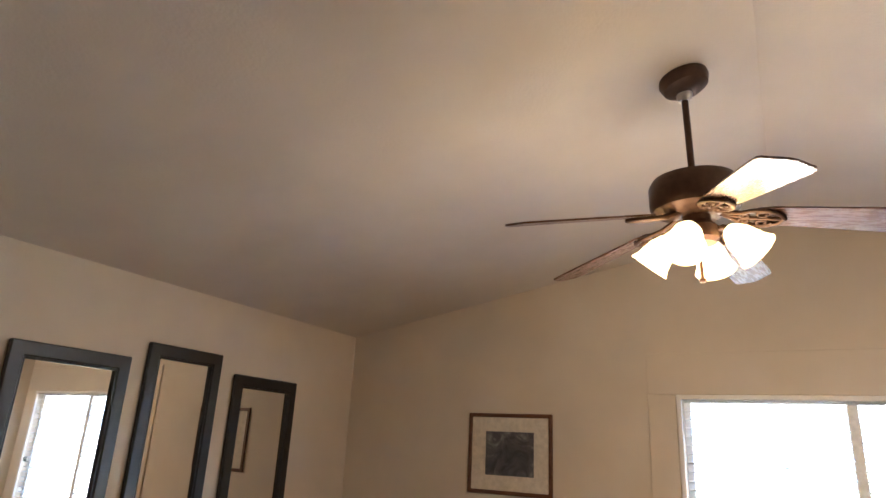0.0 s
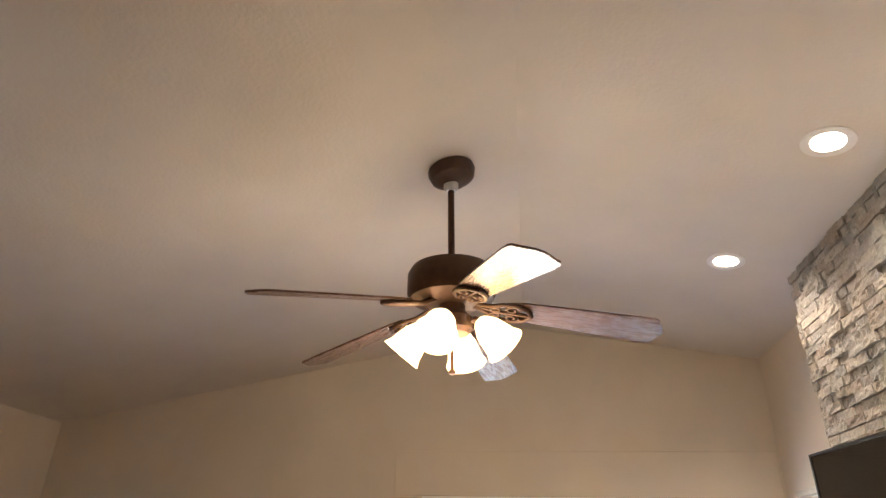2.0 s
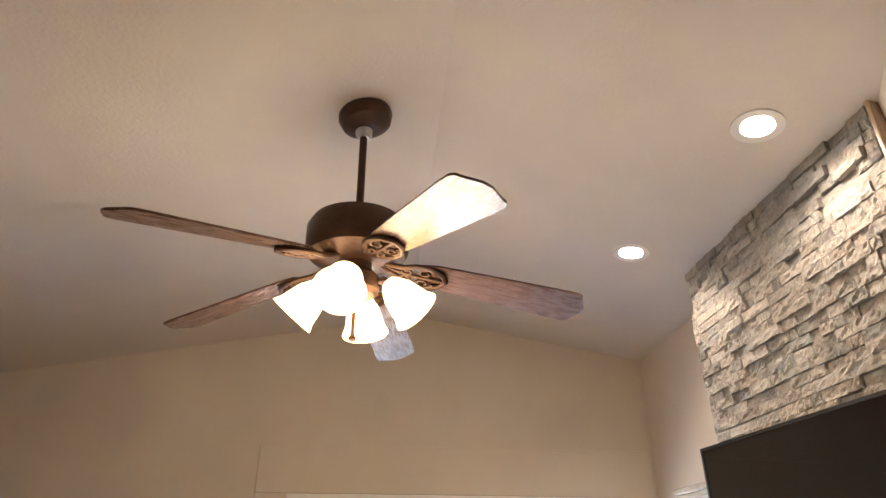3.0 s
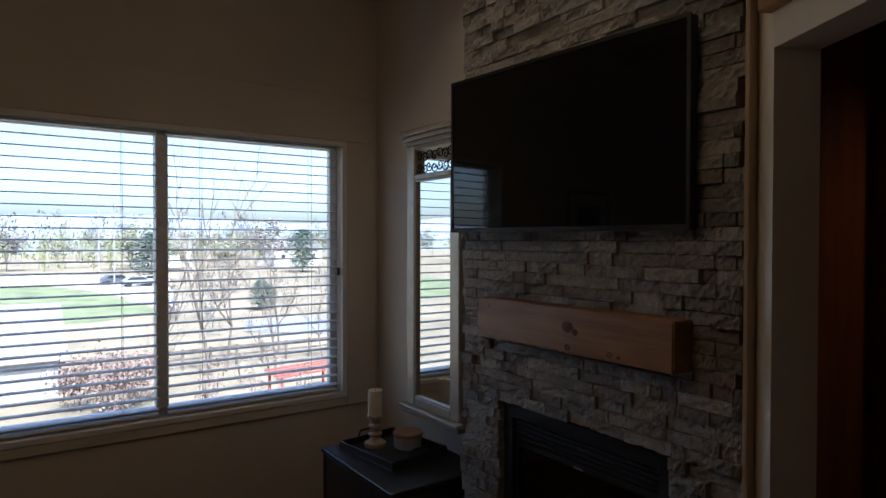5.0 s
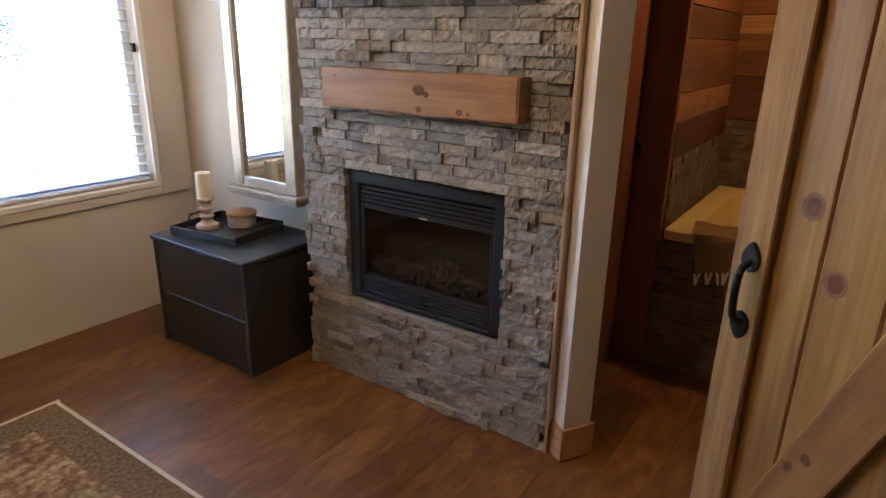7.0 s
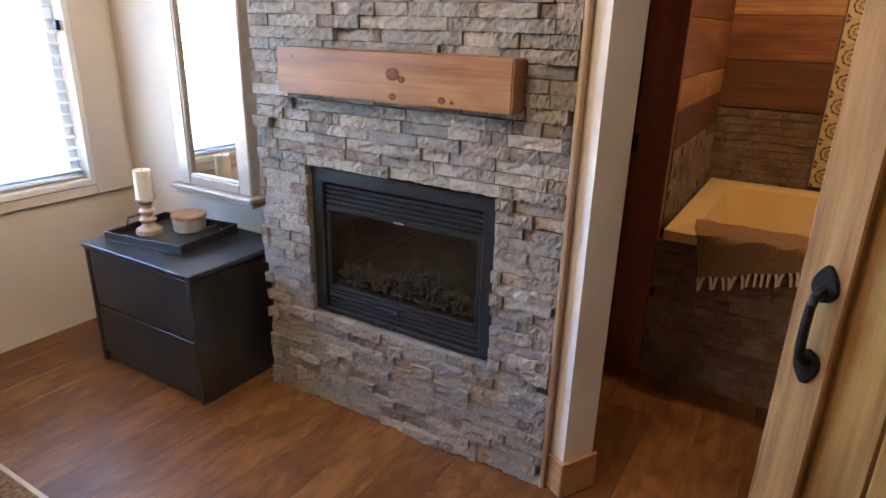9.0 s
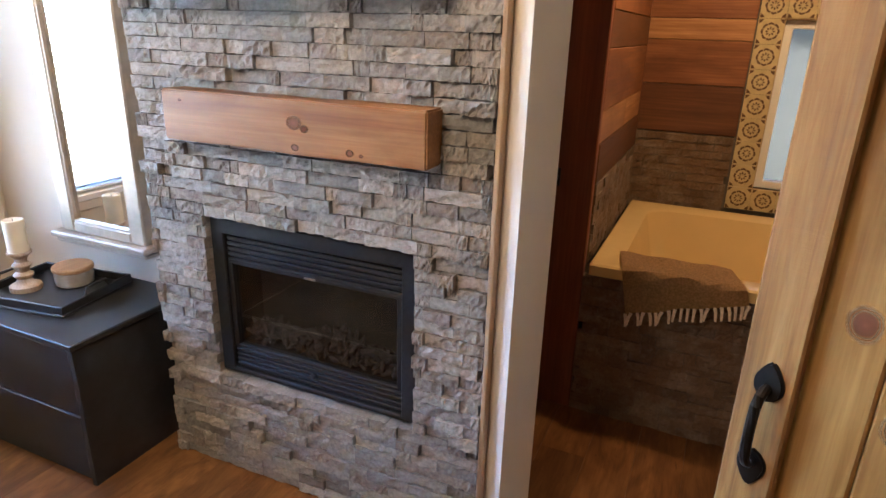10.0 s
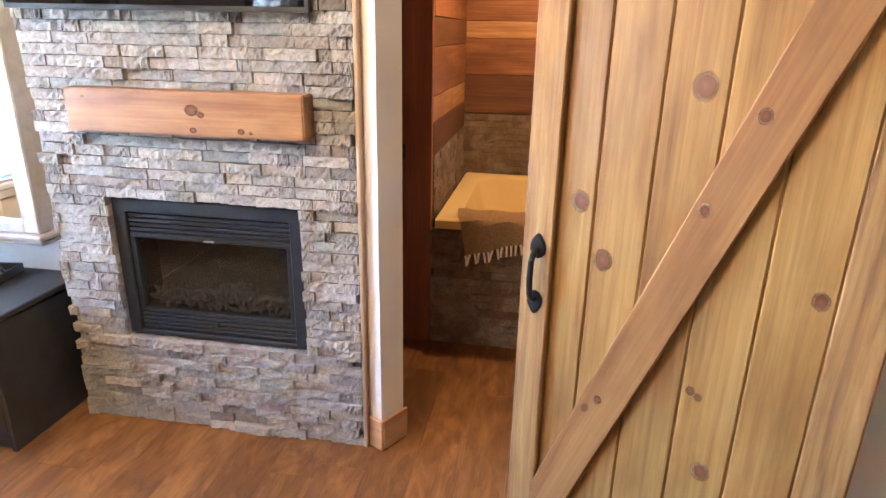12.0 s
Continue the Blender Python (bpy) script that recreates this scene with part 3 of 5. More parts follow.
def build_cabinet():
    """Two-drawer chest; local x along its front, y into it."""
    w, d, h = 0.70, 0.52, 0.58
    t = thing("drawer_chest", pose(-0.322, -0.442, 0, 0, 0, -90), "low black two-drawer chest standing in the corner", "cabinet")
    part("top", boxes((-0.008, w + 0.008, -0.008, d, h - 0.024, h), bevel=0.004), BLACK_WOOD, t)
    part("side_panel", boxes((0, 0.022, 0, d, 0, h - 0.024), bevel=0.002), BLACK_WOOD, t)
    part("side_panel", boxes((w - 0.022, w, 0, d, 0, h - 0.024), bevel=0.002), BLACK_WOOD, t)
    part("back_panel", boxes((0.022, w - 0.022, d - 0.015, d, 0.03, h - 0.024)), BLACK_WOOD, t)
    part("plinth", boxes((0.022, w - 0.022, 0.02, 0.04, 0, 0.05)), BLACK_WOOD, t)
    for z0, z1 in ((0.052, 0.285), (0.291, 0.55)):
        part("drawer", boxes((0.025, w - 0.025, 0.003, 0.022, z0, z1), bevel=0.003), BLACK_WOOD, t)
    return t


build_cabinet()


def build_tray():
    t = thing("serving_tray", pose(-0.06, -0.70, 0.58, 0, 0, 9), "black tray with raised handles on the chest", "tray")
    L, W = 0.215, 0.175
    part("base", boxes((-W, W, -L, L, 0, 0.01), bevel=0.003), BLACK_WOOD, t)
    for x in (-W, W - 0.01):
        part("rim", boxes((x, x + 0.01, -L, L, 0.01, 0.045), bevel=0.003), BLACK_WOOD, t)
    for y in (-L, L - 0.012):
        part("rim", boxes((-W, W, y, y + 0.012, 0.01, 0.045), bevel=0.003), BLACK_WOOD, t)
        part("handle", tube([(-0.06, y + 0.006, 0.04), (-0.045, y + 0.006, 0.072), (0.045, y + 0.006, 0.072), (0.06, y + 0.006, 0.04)], 0.006, 8), BLACK_WOOD, t)
    return t


build_tray()


def build_candlestick():
    t = thing("candlestick", pose(-0.098, -0.588, 0.59), "turned whitewashed wooden candlestick with a cream candle", "candlestick")
    prof = [(0.056, 0), (0.058, 0.008), (0.055, 0.02), (0.038, 0.028), (0.03, 0.036), (0.026, 0.048), (0.036, 0.06), (0.036, 0.066), (0.022, 0.076), (0.024, 0.088), (0.034, 0.1), (0.034, 0.106), (0.021, 0.116), (0.022, 0.13), (0.034, 0.144), (0.043, 0.15), (0.043, 0.16)]
    part("stem", lathe(prof, 24), TURNED, t, smooth=True)
    part("candle", lathe([(0.036, 0.16), (0.037, 0.165), (0.037, 0.285), (0.034, 0.289), (0.02, 0.283), (0.0, 0.281)], 24), WAX, t, "cream pillar candle", smooth=True)
    part("wick", tube([(0, 0, 0.28), (0.001, 0, 0.292)], 0.0012, 5), BLACK, t)
    return t


build_candlestick()


def build_jar():
    t = thing("lidded_jar", pose(0.03, -0.70, 0.59), "low grey ceramic jar with a wooden lid on the tray", "jar")
    part("bowl", lathe([(0.062, 0), (0.07, 0.006), (0.073, 0.04), (0.07, 0.062)], 28), CERAMIC, t, smooth=True)
    part("lid", lathe([(0.074, 0.062), (0.077, 0.066), (0.077, 0.076), (0.072, 0.081), (0.0, 0.081)], 28), LID, t, "pale wooden lid", smooth=True)
    return t


build_jar()


def build_wall_mirror():
    """Tall framed mirror with scrollwork; local x along the wall, y into it."""
    t = thing("wall_mirror", pose(EAST, -0.572, 0.722, 0, 0, -90), "tall champagne-framed wall mirror with iron scrollwork on top", "mirror")
    w, h, d = 0.475, 1.50, 0.13
    f = 0.075
    x0, x1 = 0.0, w
    part("stile", boxes((x0, x0 + f, -d, -0.003, 0.06, h - 0.08), bevel=0.006), CHAMPAGNE, t)
    part("stile", boxes((x1 - f, x1, -d, -0.003, 0.06, h - 0.08), bevel=0.006), CHAMPAGNE, t)
    part("rail", boxes((f, w - f, -d, -0.003, 0.06, 0.105), bevel=0.006), CHAMPAGNE, t)
    part("rail", boxes((f, w - f, -d, -0.003, 1.237, 1.268), bevel=0.006), CHAMPAGNE, t)
    part("rail", boxes((f, w - f, -d, -0.003, h - 0.105, h - 0.08), bevel=0.006), CHAMPAGNE, t)
    part("crown", boxes((-0.03, w + 0.03, -d - 0.03, -0.003, h - 0.03, h), (-0.018, w + 0.018, -d - 0.018, -0.003, h - 0.055, h - 0.03), (-0.008, w + 0.008, -d - 0.008, -0.003, h - 0.08, h - 0.055), bevel=0.006), CHAMPAGNE, t)
    part("ledge", boxes((-0.03, w + 0.03, -d - 0.035, -0.003, 0.035, 0.06), (-0.018, w + 0.018, -d - 0.02, -0.003, 0.012, 0.035), bevel=0.006), CHAMPAGNE, t)
    part("mirror_pane", boxes((f, w - f, -d + 0.02, -d + 0.025, 0.105, 1.237)), MIRROR, t)
    part("liner", ring(f - 0.001, w - f + 0.001, 0.104, 1.238, 0.008, -d + 0.004, -d + 0.02, 0.002), CHAMPAGNE, t)
    part("scroll_backing", boxes((f, w - f, -d + 0.035, -d + 0.04, 1.268, h - 0.105)), MIRROR, t)
    zc, hh = (1.268 + h - 0.105) / 2, (h - 0.105 - 1.268) / 2 - 0.006
    y = -d + 0.018
    for sx in (-1, 1):
        for sz in (-1, 1):
            for k, cx in enumerate((0.05, 0.14)):
                pts = []
                for i in range(22):
                    a = i / 21 * 3.6 * math.pi * 0.75
                    r = hh * 0.52 * (1 - i / 24)
                    pts.append((w / 2 + sx * (cx + r * math.cos(a) * (1 if k else -1)), y, zc + sz * (hh * 0.48 + r * math.sin(a))))
                part("scroll", tube(pts, 0.0035, 6), IRON, t)
    part("latch", lathe([(0.008, 0), (0.008, 0.012), (0.012, 0.016), (0.0, 0.022)], 10, m=pose(w - 0.02, -d, 1.04, 90, 0, 0)), IRON, t)
    return t


build_wall_mirror()


# ---- barn door ----
def build_barn_door():
    """Local x along the wall from the pier, y into the wall."""
    x0, x1, z0, z1 = 0.751, 1.60, 0.02, 2.22
    t = thing("barn_door", WALL_TURN @ Matrix.Translation((0, -0.05, 0)), "honey-stained pine barn door with diagonal brace, slid half open", "door")
    joints = (x0, 0.945, 1.083, 1.222, 1.36, 1.50, x1)
    for a, c in zip(joints, joints[1:]):
        part("board", boxes((a + 0.0008, c - 0.0008, -0.018, 0.004, z0, z1), bevel=0.0045), PINE, t)
    part("backing", boxes((x0 + 0.004, x1 - 0.004, 0.0045, 0.012, z0 + 0.004, z1 - 0.004)), PINE, t)
    fw = 0.098
    for x, z, r, lift in ((0.905, 1.228, 0.018, 0.0), (0.982, 1.086, 0.018, 0.0), (1.172, 1.53, 0.020, 0.0), (1.47, 1.116, 0.013, 0.0), (1.245, 0.81, 0.008, 0.0), (1.265, 0.80, 0.007, 0.0), (1.30, 0.60, 0.016, 0.0), (0.90, 1.75, 0.015, 0.0), (1.30, 1.86, 0.017, 0.0), (1.41, 0.42, 0.02, 0.0), (1.02, 0.3, 0.017, 0.0), (1.218, 1.268, 0.011, 0.0235), (1.305, 1.482, 0.011, 0.0235), (1.02, 0.70, 0.008, 0.0235)):
        lay_knot(t, x, -0.0184 - lift, z, r * 1.6, r * 1.85)
    part("stile", boxes((x0 + 0.004, x0 + 0.094, -0.042, -0.0185, z0, z1), bevel=0.004), PINE_ROUGH, t, "rough-sawn pine edge board")
    part("stile", boxes((x1 - fw, x1, -0.042, -0.0185, z0, z1), bevel=0.004), PINE_ROUGH, t)
    part("rail", boxes((x0 + 0.088, x1 - fw, -0.042, -0.0185, z0, z0 + 0.13), bevel=0.004), PINE_BRACE, t)
    part("rail", boxes((x0 + 0.088, x1 - fw, -0.042, -0.0185, z1 - 0.13, z1), bevel=0.004), PINE_BRACE, t)
    a, b = Vector((0.815, 0, 0.15)), Vector((1.525, 0, 2.05))
    L = (b - a).length
    br = part("brace", boxes((0.0, L, -0.0415, -0.0185, -0.072, 0.042), bevel=0.004), PINE_BRACE, t, "reddish diagonal brace")
    br.matrix_basis = Matrix.Translation(a) @ Matrix.Rotation(-math.atan2(b.z - a.z, b.x - a.x), 4, "Y")
    hd = part("handle", tube([(0, -0.010, 0.072), (0, -0.024, 0.070), (0, -0.036, 0.062), (0, -0.043, 0.048), (0, -0.046, 0.025), (0, -0.047, 0.0), (0, -0.046, -0.025), (0, -0.043, -0.048), (0, -0.036, -0.062), (0, -0.024, -0.070), (0, -0.010, -0.072)], 0.0088, 10), IRON, t, "black iron pull handle", smooth=True)
    hd.matrix_basis = Matrix.Translation((0.806, -0.032, 1.008))
    for s in (-1, 1):
        side = [(0.0285 * math.sin(math.pi * u) ** 0.62 * (1.12 - 0.55 * u), -0.026 + 0.074 * u) for u in (i / 12 for i in range(13))]
        pts = [(x, s * z) for x, z in side] + [(-x, s * z) for x, z in reversed(side[1:-1])]
        bm = prism(pts, 0, 0.009)
        bmesh.ops.bevel(bm, geom=[e for e in bm.edges if e.calc_face_angle(0) > 1.2], offset=0.0035, segments=2, affect="EDGES")
        bm.transform(Matrix.Translation((0, -0.008, s * 0.072)) @ Matrix.Rotation(radians(90), 4, "X"))
        part("plate", bm, IRON, hd, smooth=True)
    for x in (x0 + 0.15, x1 - 0.15):
        hg = part("hanger", boxes((x - 0.022, x + 0.022, -0.05, -0.043, z1 - 0.2, 2.37), bevel=0.002), IRON, t)
        part("wheel", lathe([(0.045, -0.01), (0.038, -0.004), (0.038, 0.004), (0.045, 0.01)], 20, m=pose(x, -0.03, 2.377, 90, 0, 0)), IRON, hg)
    return t


build_barn_door()


def build_rail():
    t = thing("sliding_rail", WALL_TURN @ Matrix.Translation((0, 0.012, 0)), "black steel barn-door rail on a wooden backing board", "rail")
    part("backing_board", boxes((0.06, 1.74, -0.03, 0.0105, 2.235, 2.39), bevel=0.004), BASE_WOOD, t, "honey-coloured backing board")
    part("track", boxes((0.06, 1.74, -0.075, -0.068, 2.294, 2.335), bevel=0.002), IRON, t)
    for i in range(5):
        part("spacer", lathe([(0.013, 0), (0.013, 0.04)], 12, m=pose(0.16 + i * 0.38, -0.03, 2.315, 90, 0, 0)), IRON, t)
    part("end_stop", boxes((0.05, 0.085, -0.1, -0.045, 2.28, 2.365), bevel=0.004), IRON, t)
    return t


build_rail()


# ---- ceiling fan ----
def build_fan():
    cx, cy = -1.566, -2.066
    top = ceiling_z(cx) - 0.004
    hang = Matrix.Translation((cx, cy, 2.717)) @ Matrix.Rotation(radians(2.3), 4, "X") @ Matrix.Rotation(radians(-0.8), 4, "Y") @ Matrix.Translation((0, 0, -0.269))
    t = thing("ceiling_fan", hang, "bronze ceiling fan with five wooden blades and lit glass shades", "ceiling fan")
    tilt = math.atan((RIDGE_Z - LOW_W) / (RIDGE - WEST))
    can = lathe([(0.094, 0.0), (0.097, -0.018), (0.086, -0.048), (0.056, -0.068), (0.03, -0.074)], 28)
    can.transform(Matrix.Translation((0, 0, top - 2.448 + 0.004)) @ Matrix.Rotation(-tilt, 4, "Y"))
    part("canopy", can, BRONZE, t, smooth=True)
    part("downrod", lathe([(0.013, 0.41), (0.013, top - 2.448 - 0.03)], 14), BRONZE, t, smooth=True)
    part("collar", lathe([(0.02, top - 2.448 - 0.1), (0.03, top - 2.448 - 0.085), (0.03, top - 2.448 - 0.06)], 16), plain("steel", (0.5, 0.48, 0.45), 0.3, 0.9), t, smooth=True)
    part("motor", lathe([(0.03, 0.255), (0.10, 0.26), (0.155, 0.28), (0.165, 0.30), (0.165, 0.375), (0.15, 0.402), (0.05, 0.415), (0.02, 0.42)], 36), BRONZE, t, smooth=True)
    part("switch_housing", lathe([(0.02, 0.145), (0.06, 0.15), (0.075, 0.165), (0.075, 0.21), (0.05, 0.235), (0.05, 0.26)], 28), BRONZE, t, smooth=True)
    part("finial", lathe([(0.0, 0.0), (0.012, 0.006), (0.013, 0.014), (0.006, 0.024), (0.006, 0.15)], 14), BRONZE, t, smooth=True)
    bl = bmesh.new()
    half = [(0.205, 0.046), (0.26, 0.060), (0.45, 0.070), (0.68, 0.080), (0.722, 0.079), (0.738, 0.070), (0.744, 0.052), (0.756, 0.030), (0.764, 0.012)]
    outline = [(x, -y) for x, y in half] + [(x, y) for x, y in reversed(half)]
    prism(outline, 0, 0.007, bl)
    droop = Matrix.Translation((0, 0, 0.269)) @ Matrix.Rotation(radians(9), 4, "Y") @ Matrix.Rotation(radians(-12.8), 4, "X")
    bl.transform(droop)
    blade = mesh_of(bl, "blade", BLADE)
    ir = bmesh.new()
    for s in (-1, 1):
        tube([(0.08, 0.012 * s, 0.012), (0.11, 0.016 * s, 0.002), (0.15, 0.03 * s, -0.008), (0.19, 0.05 * s, -0.009), (0.235, 0.052 * s, -0.009), (0.275, 0.034 * s, -0.009), (0.295, 0.0, -0.009)], 0.0085, 8, ir)
        curl = [(0.225 + 0.030 * (1 - k / 16) * math.cos(k * 0.62), s * (0.026 + 0.024 * (1 - k / 16) * math.sin(k * 0.62)), -0.010) for k in range(13)]
        tube(curl, 0.0055, 6, ir)
        curl = [(0.165 + 0.020 * (1 - k / 15) * math.cos(3 + k * 0.62), s * (0.018 + 0.015 * (1 - k / 15) * math.sin(3 + k * 0.62)), -0.010) for k in range(12)]
        tube(curl, 0.005, 6, ir)
    tube([(0.08, 0, 0.012), (0.12, 0, 0.0), (0.17, 0, -0.009), (0.30, 0, -0.009)], 0.007, 6, ir)
    ir.transform(droop)
    irn = mesh_of(ir, "blade_iron", BRONZE, True)
    for i in range(5):
        m = Matrix.Rotation(radians(FAN_TURN + 72 * i), 4, "Z")
        for me in (blade, irn):
            o = new(me.name, me)
            o.parent = t
            o.matrix_basis = m
    for i in range(4):
        m = Matrix.Rotation(radians(SHADE_TURN + 90 * i), 4, "Z")
        part("lamp_arm", tube([(0.05, 0, 0.19), (0.09, 0, 0.2), (0.115, 0, 0.19)], 0.011, 8), BRONZE, t, at=m)
        sh = lathe([(0.024, 0.0), (0.034, -0.012), (0.052, -0.045), (0.060, -0.08), (0.066, -0.11), (0.078, -0.135), (0.075, -0.135), (0.063, -0.11), (0.057, -0.08), (0.049, -0.045), (0.03, -0.012)], 24)
        sh.transform(Matrix.Translation((0.105, 0, 0.19)) @ Matrix.Rotation(radians(-42), 4, "Y"))
        part("shade", sh, SHADE, t, "lit amber glass shade", smooth=True, at=m)
    return t


FAN_TURN, SHADE_TURN = 5.8, 80.0
build_fan()
fan_light = bpy.data.lights.new("fan_lamp", "POINT")
fan_light.energy, fan_light.color, fan_light.shadow_soft_size = 2.2, (1.0, 0.67, 0.37), 0.35
new("fan_lamp", fan_light).matrix_world = pose(-1.566, -2.056, 2.42)


def build_downlight(x, y):
    z = ceiling_z(x)
    t = thing("downlight", pose(x, y, z, 0, math.degrees(math.atan(SE)), 0), "round recessed ceiling downlight with white ring, lit", "downlight", "recessed downlights")
    part("ring", lathe([(0.055, -0.004), (0.085, -0.006), (0.085, 0.004), (0.055, 0.004)], 28), WHITE, t, smooth=True)
    part("lamp", lathe([(0.0, -0.004), (0.054, -0.004), (0.054, 0.004)], 28), CAN_GLOW, t, "glowing lamp face")
    d = bpy.data.lights.new("downlight_lamp", "SPOT")
    d.energy, d.color, d.spot_size, d.spot_blend, d.shadow_soft_size = 1.6, (1.0, 0.70, 0.42), radians(140), 0.6, 0.05
    new("downlight_lamp", d).matrix_world = pose(x, y, z - 0.03)
    return t


build_downlight(-0.321, -1.348)
build_downlight(-0.249, -2.314)


bath_lamp = thing("downlight", pose(1.15, -3.2, 2.497), "round ceiling light in the bathroom, lit", "downlight", "recessed downlights")
part("ring", lathe([(0.07, -0.004), (0.1, -0.006), (0.1, 0.003), (0.07, 0.003)], 28), WHITE, bath_lamp, smooth=True)
part("lamp", lathe([(0.0, -0.003), (0.069, -0.003), (0.069, 0.002)], 28), CAN_GLOW, bath_lamp, "glowing lamp face")
bl = bpy.data.lights.new("bath_lamp", "SPOT")
bl.energy, bl.color, bl.spot_size, bl.spot_blend, bl.shadow_soft_size = 2.3, (1.0, 0.54, 0.19), radians(150), 0.6, 0.08
new("bath_lamp_light", bl).matrix_world = pose(1.15, -3.2, 2.46)


# ---- west wall mirrors and the picture ----
def build_framed_mirror(y0, y1, z1, h, label):
    t = thing("framed_mirror", pose(WEST, y0, z1 - h, 0, 0, 90), label, "mirror", "dark-framed wall mirrors")
    w, f = y1 - y0, 0.075
    part("frame", ring(0, w, 0, h, f, -0.035, -0.002, 0.007), DARK_FRAME, t)
    part("bead", ring(f - 0.001, w - f + 0.001, f - 0.001, h - f + 0.001, 0.012, -0.026, -0.004, 0.003), DARK_FRAME, t)
    part("mirror_pane", boxes((f, w - f, -0.010, -0.006, f, h - f)), MIRROR, t)
    return t


build_framed_mirror(-1.345, -0.728, 2.235, 0.9, "dark-framed rectangular mirror, lowest of three")
build_framed_mirror(-2.029, -1.475, 2.34, 1.0, "dark-framed rectangular mirror, hung highest")
build_framed_mirror(-2.787, -2.132, 2.235, 1.0, "dark-framed rectangular mirror reflecting the window")


def build_picture():
    t = thing("framed_picture", pose(-3.476, 0, 1.525), "small framed grey print with a wide pale mat", "picture")
    w, h, f = 0.655, 0.565, 0.028
    part("frame", ring(0, w, 0, h, f, -0.022, -0.002, 0.004), PICTURE_FRAME, t)
    part("mat", boxes((f, w - f, -0.010, -0.003, f, h - f)), MAT_BOARD, t)
    pr = Nodes("grey_print", 0.5)
    v = pr.coords(False, (1, 1, 1), False)
    pr.colour(pr.ramp(pr.noise(v, 7, 5, 0.6, 1.5), [(0.3, (0.03, 0.035, 0.045)), (0.55, (0.10, 0.10, 0.115)), (0.75, (0.32, 0.31, 0.30))]))
    part("print", boxes((0.14, w - 0.14, -0.013, -0.0105, 0.13, h - 0.13)), pr.m, t)
    return t


build_picture()


# ---- bathroom ----
def build_tub():
    t = thing("bathtub", pose(0.93, -2.60, 0), "cream drop-in bathtub set in a stone-faced surround", "bathtub")
    L, W, z = 1.6, 1.17, 0.72
    bm = bmesh.new()
    outer = [(0.02, -0.003), (W - 0.003, -0.003), (W - 0.003, -L), (0.02, -L)]
    loops = []
    for inset, zz in ((0.0, z - 0.05), (0.0, z - 0.008), (0.008, z), (0.10, z), (0.115, z - 0.012), (0.16, z - 0.2), (0.2, z - 0.34), (0.30, z - 0.38)):
        x0, x1, y0, y1 = 0.0 + inset, W - 0.004 - inset, -L + inset, -0.004 - inset
        r = max(0.012, min(0.12, inset * 1.2))
        pts = []
        for cx, cy, a0 in ((x1 - r, y1 - r, 0), (x0 + r, y1 - r, 90), (x0 + r, y0 + r, 180), (x1 - r, y0 + r, 270)):
            for k in range(5):
                a = radians(a0 + k * 22.5)
                pts.append((cx + r * math.cos(a), cy + r * math.sin(a), zz))
        loops.append([bm.verts.new(p) for p in pts])
    for a, b in zip(loops, loops[1:]):
        for i in range(len(a)):
            j = (i + 1) % len(a)
            bm.faces.new((a[i], a[j], b[j], b[i]))
    bm.faces.new(loops[-1])
    bmesh.ops.recalc_face_normals(bm, faces=bm.faces)
    part("basin", bm, CREAM, t, smooth=True)
    part("surround", boxes((0.04, 0.06, -L, -0.005, 0.0, z - 0.05)), MORTAR, t)
    return t


build_tub()


def build_towel():
    t = thing("hand_towel", pose(0.93, -2.70, 0.722), "tan woven towel with fringe draped over the tub rim", "towel")
    bm = bmesh.new()
    n, rows = 16, 14
    w, deck = 0.44, 0.2
    grid = []
    for j in range(rows):
        line = []
        s = j / (rows - 1)
        for i in range(n):
            u = i / (n - 1)
            y = -u * w - 0.075 * s
            drop = s * (deck + 0.19 - 0.13 * u)
            if drop < deck:
                x, z = deck - drop - 0.02, 0.012
            else:
                x, z = -0.024 - 0.007 * math.sin(u * 9), 0.008 - (drop - deck)
            line.append(bm.verts.new((x + 0.003 * math.sin(u * 23 + s * 4), y, z + 0.003 * math.sin(u * 17))))
        grid.append(line)
    for a, b in zip(grid, grid[1:]):
        for i in range(n - 1):
            bm.faces.new((a[i], a[i + 1], b[i + 1], b[i]))
    bottom = [v.co.copy() for v in grid[-1]]
    r = bmesh.ops.solidify(bm, geom=bm.faces[:], thickness=0.006)
    bmesh.ops.recalc_face_normals(bm, faces=bm.faces)
    part("cloth", bm, TOWEL, t, smooth=True)
    rr = random.Random(8)
    for i in range(20):
        u = i / 19 * (n - 1)
        k = min(int(u), n - 2)
        p = bottom[k].lerp(bottom[k + 1], u - k)
        d = rr.uniform(-0.008, 0.008)
        part("tassel", tube([p, p + Vector((-0.003, d, -0.02)), p + Vector((-0.002, d * 1.6, -0.055))], 0.0072, 6, taper=0.7), FRINGE, t, "cream knotted fringe")
    return t


build_towel()


GROUT = plain("tile_base", (0.52, 0.43, 0.215), 0.4)
TILE_INK = plain("tile_ink", (0.10, 0.05, 0.025), 0.35)


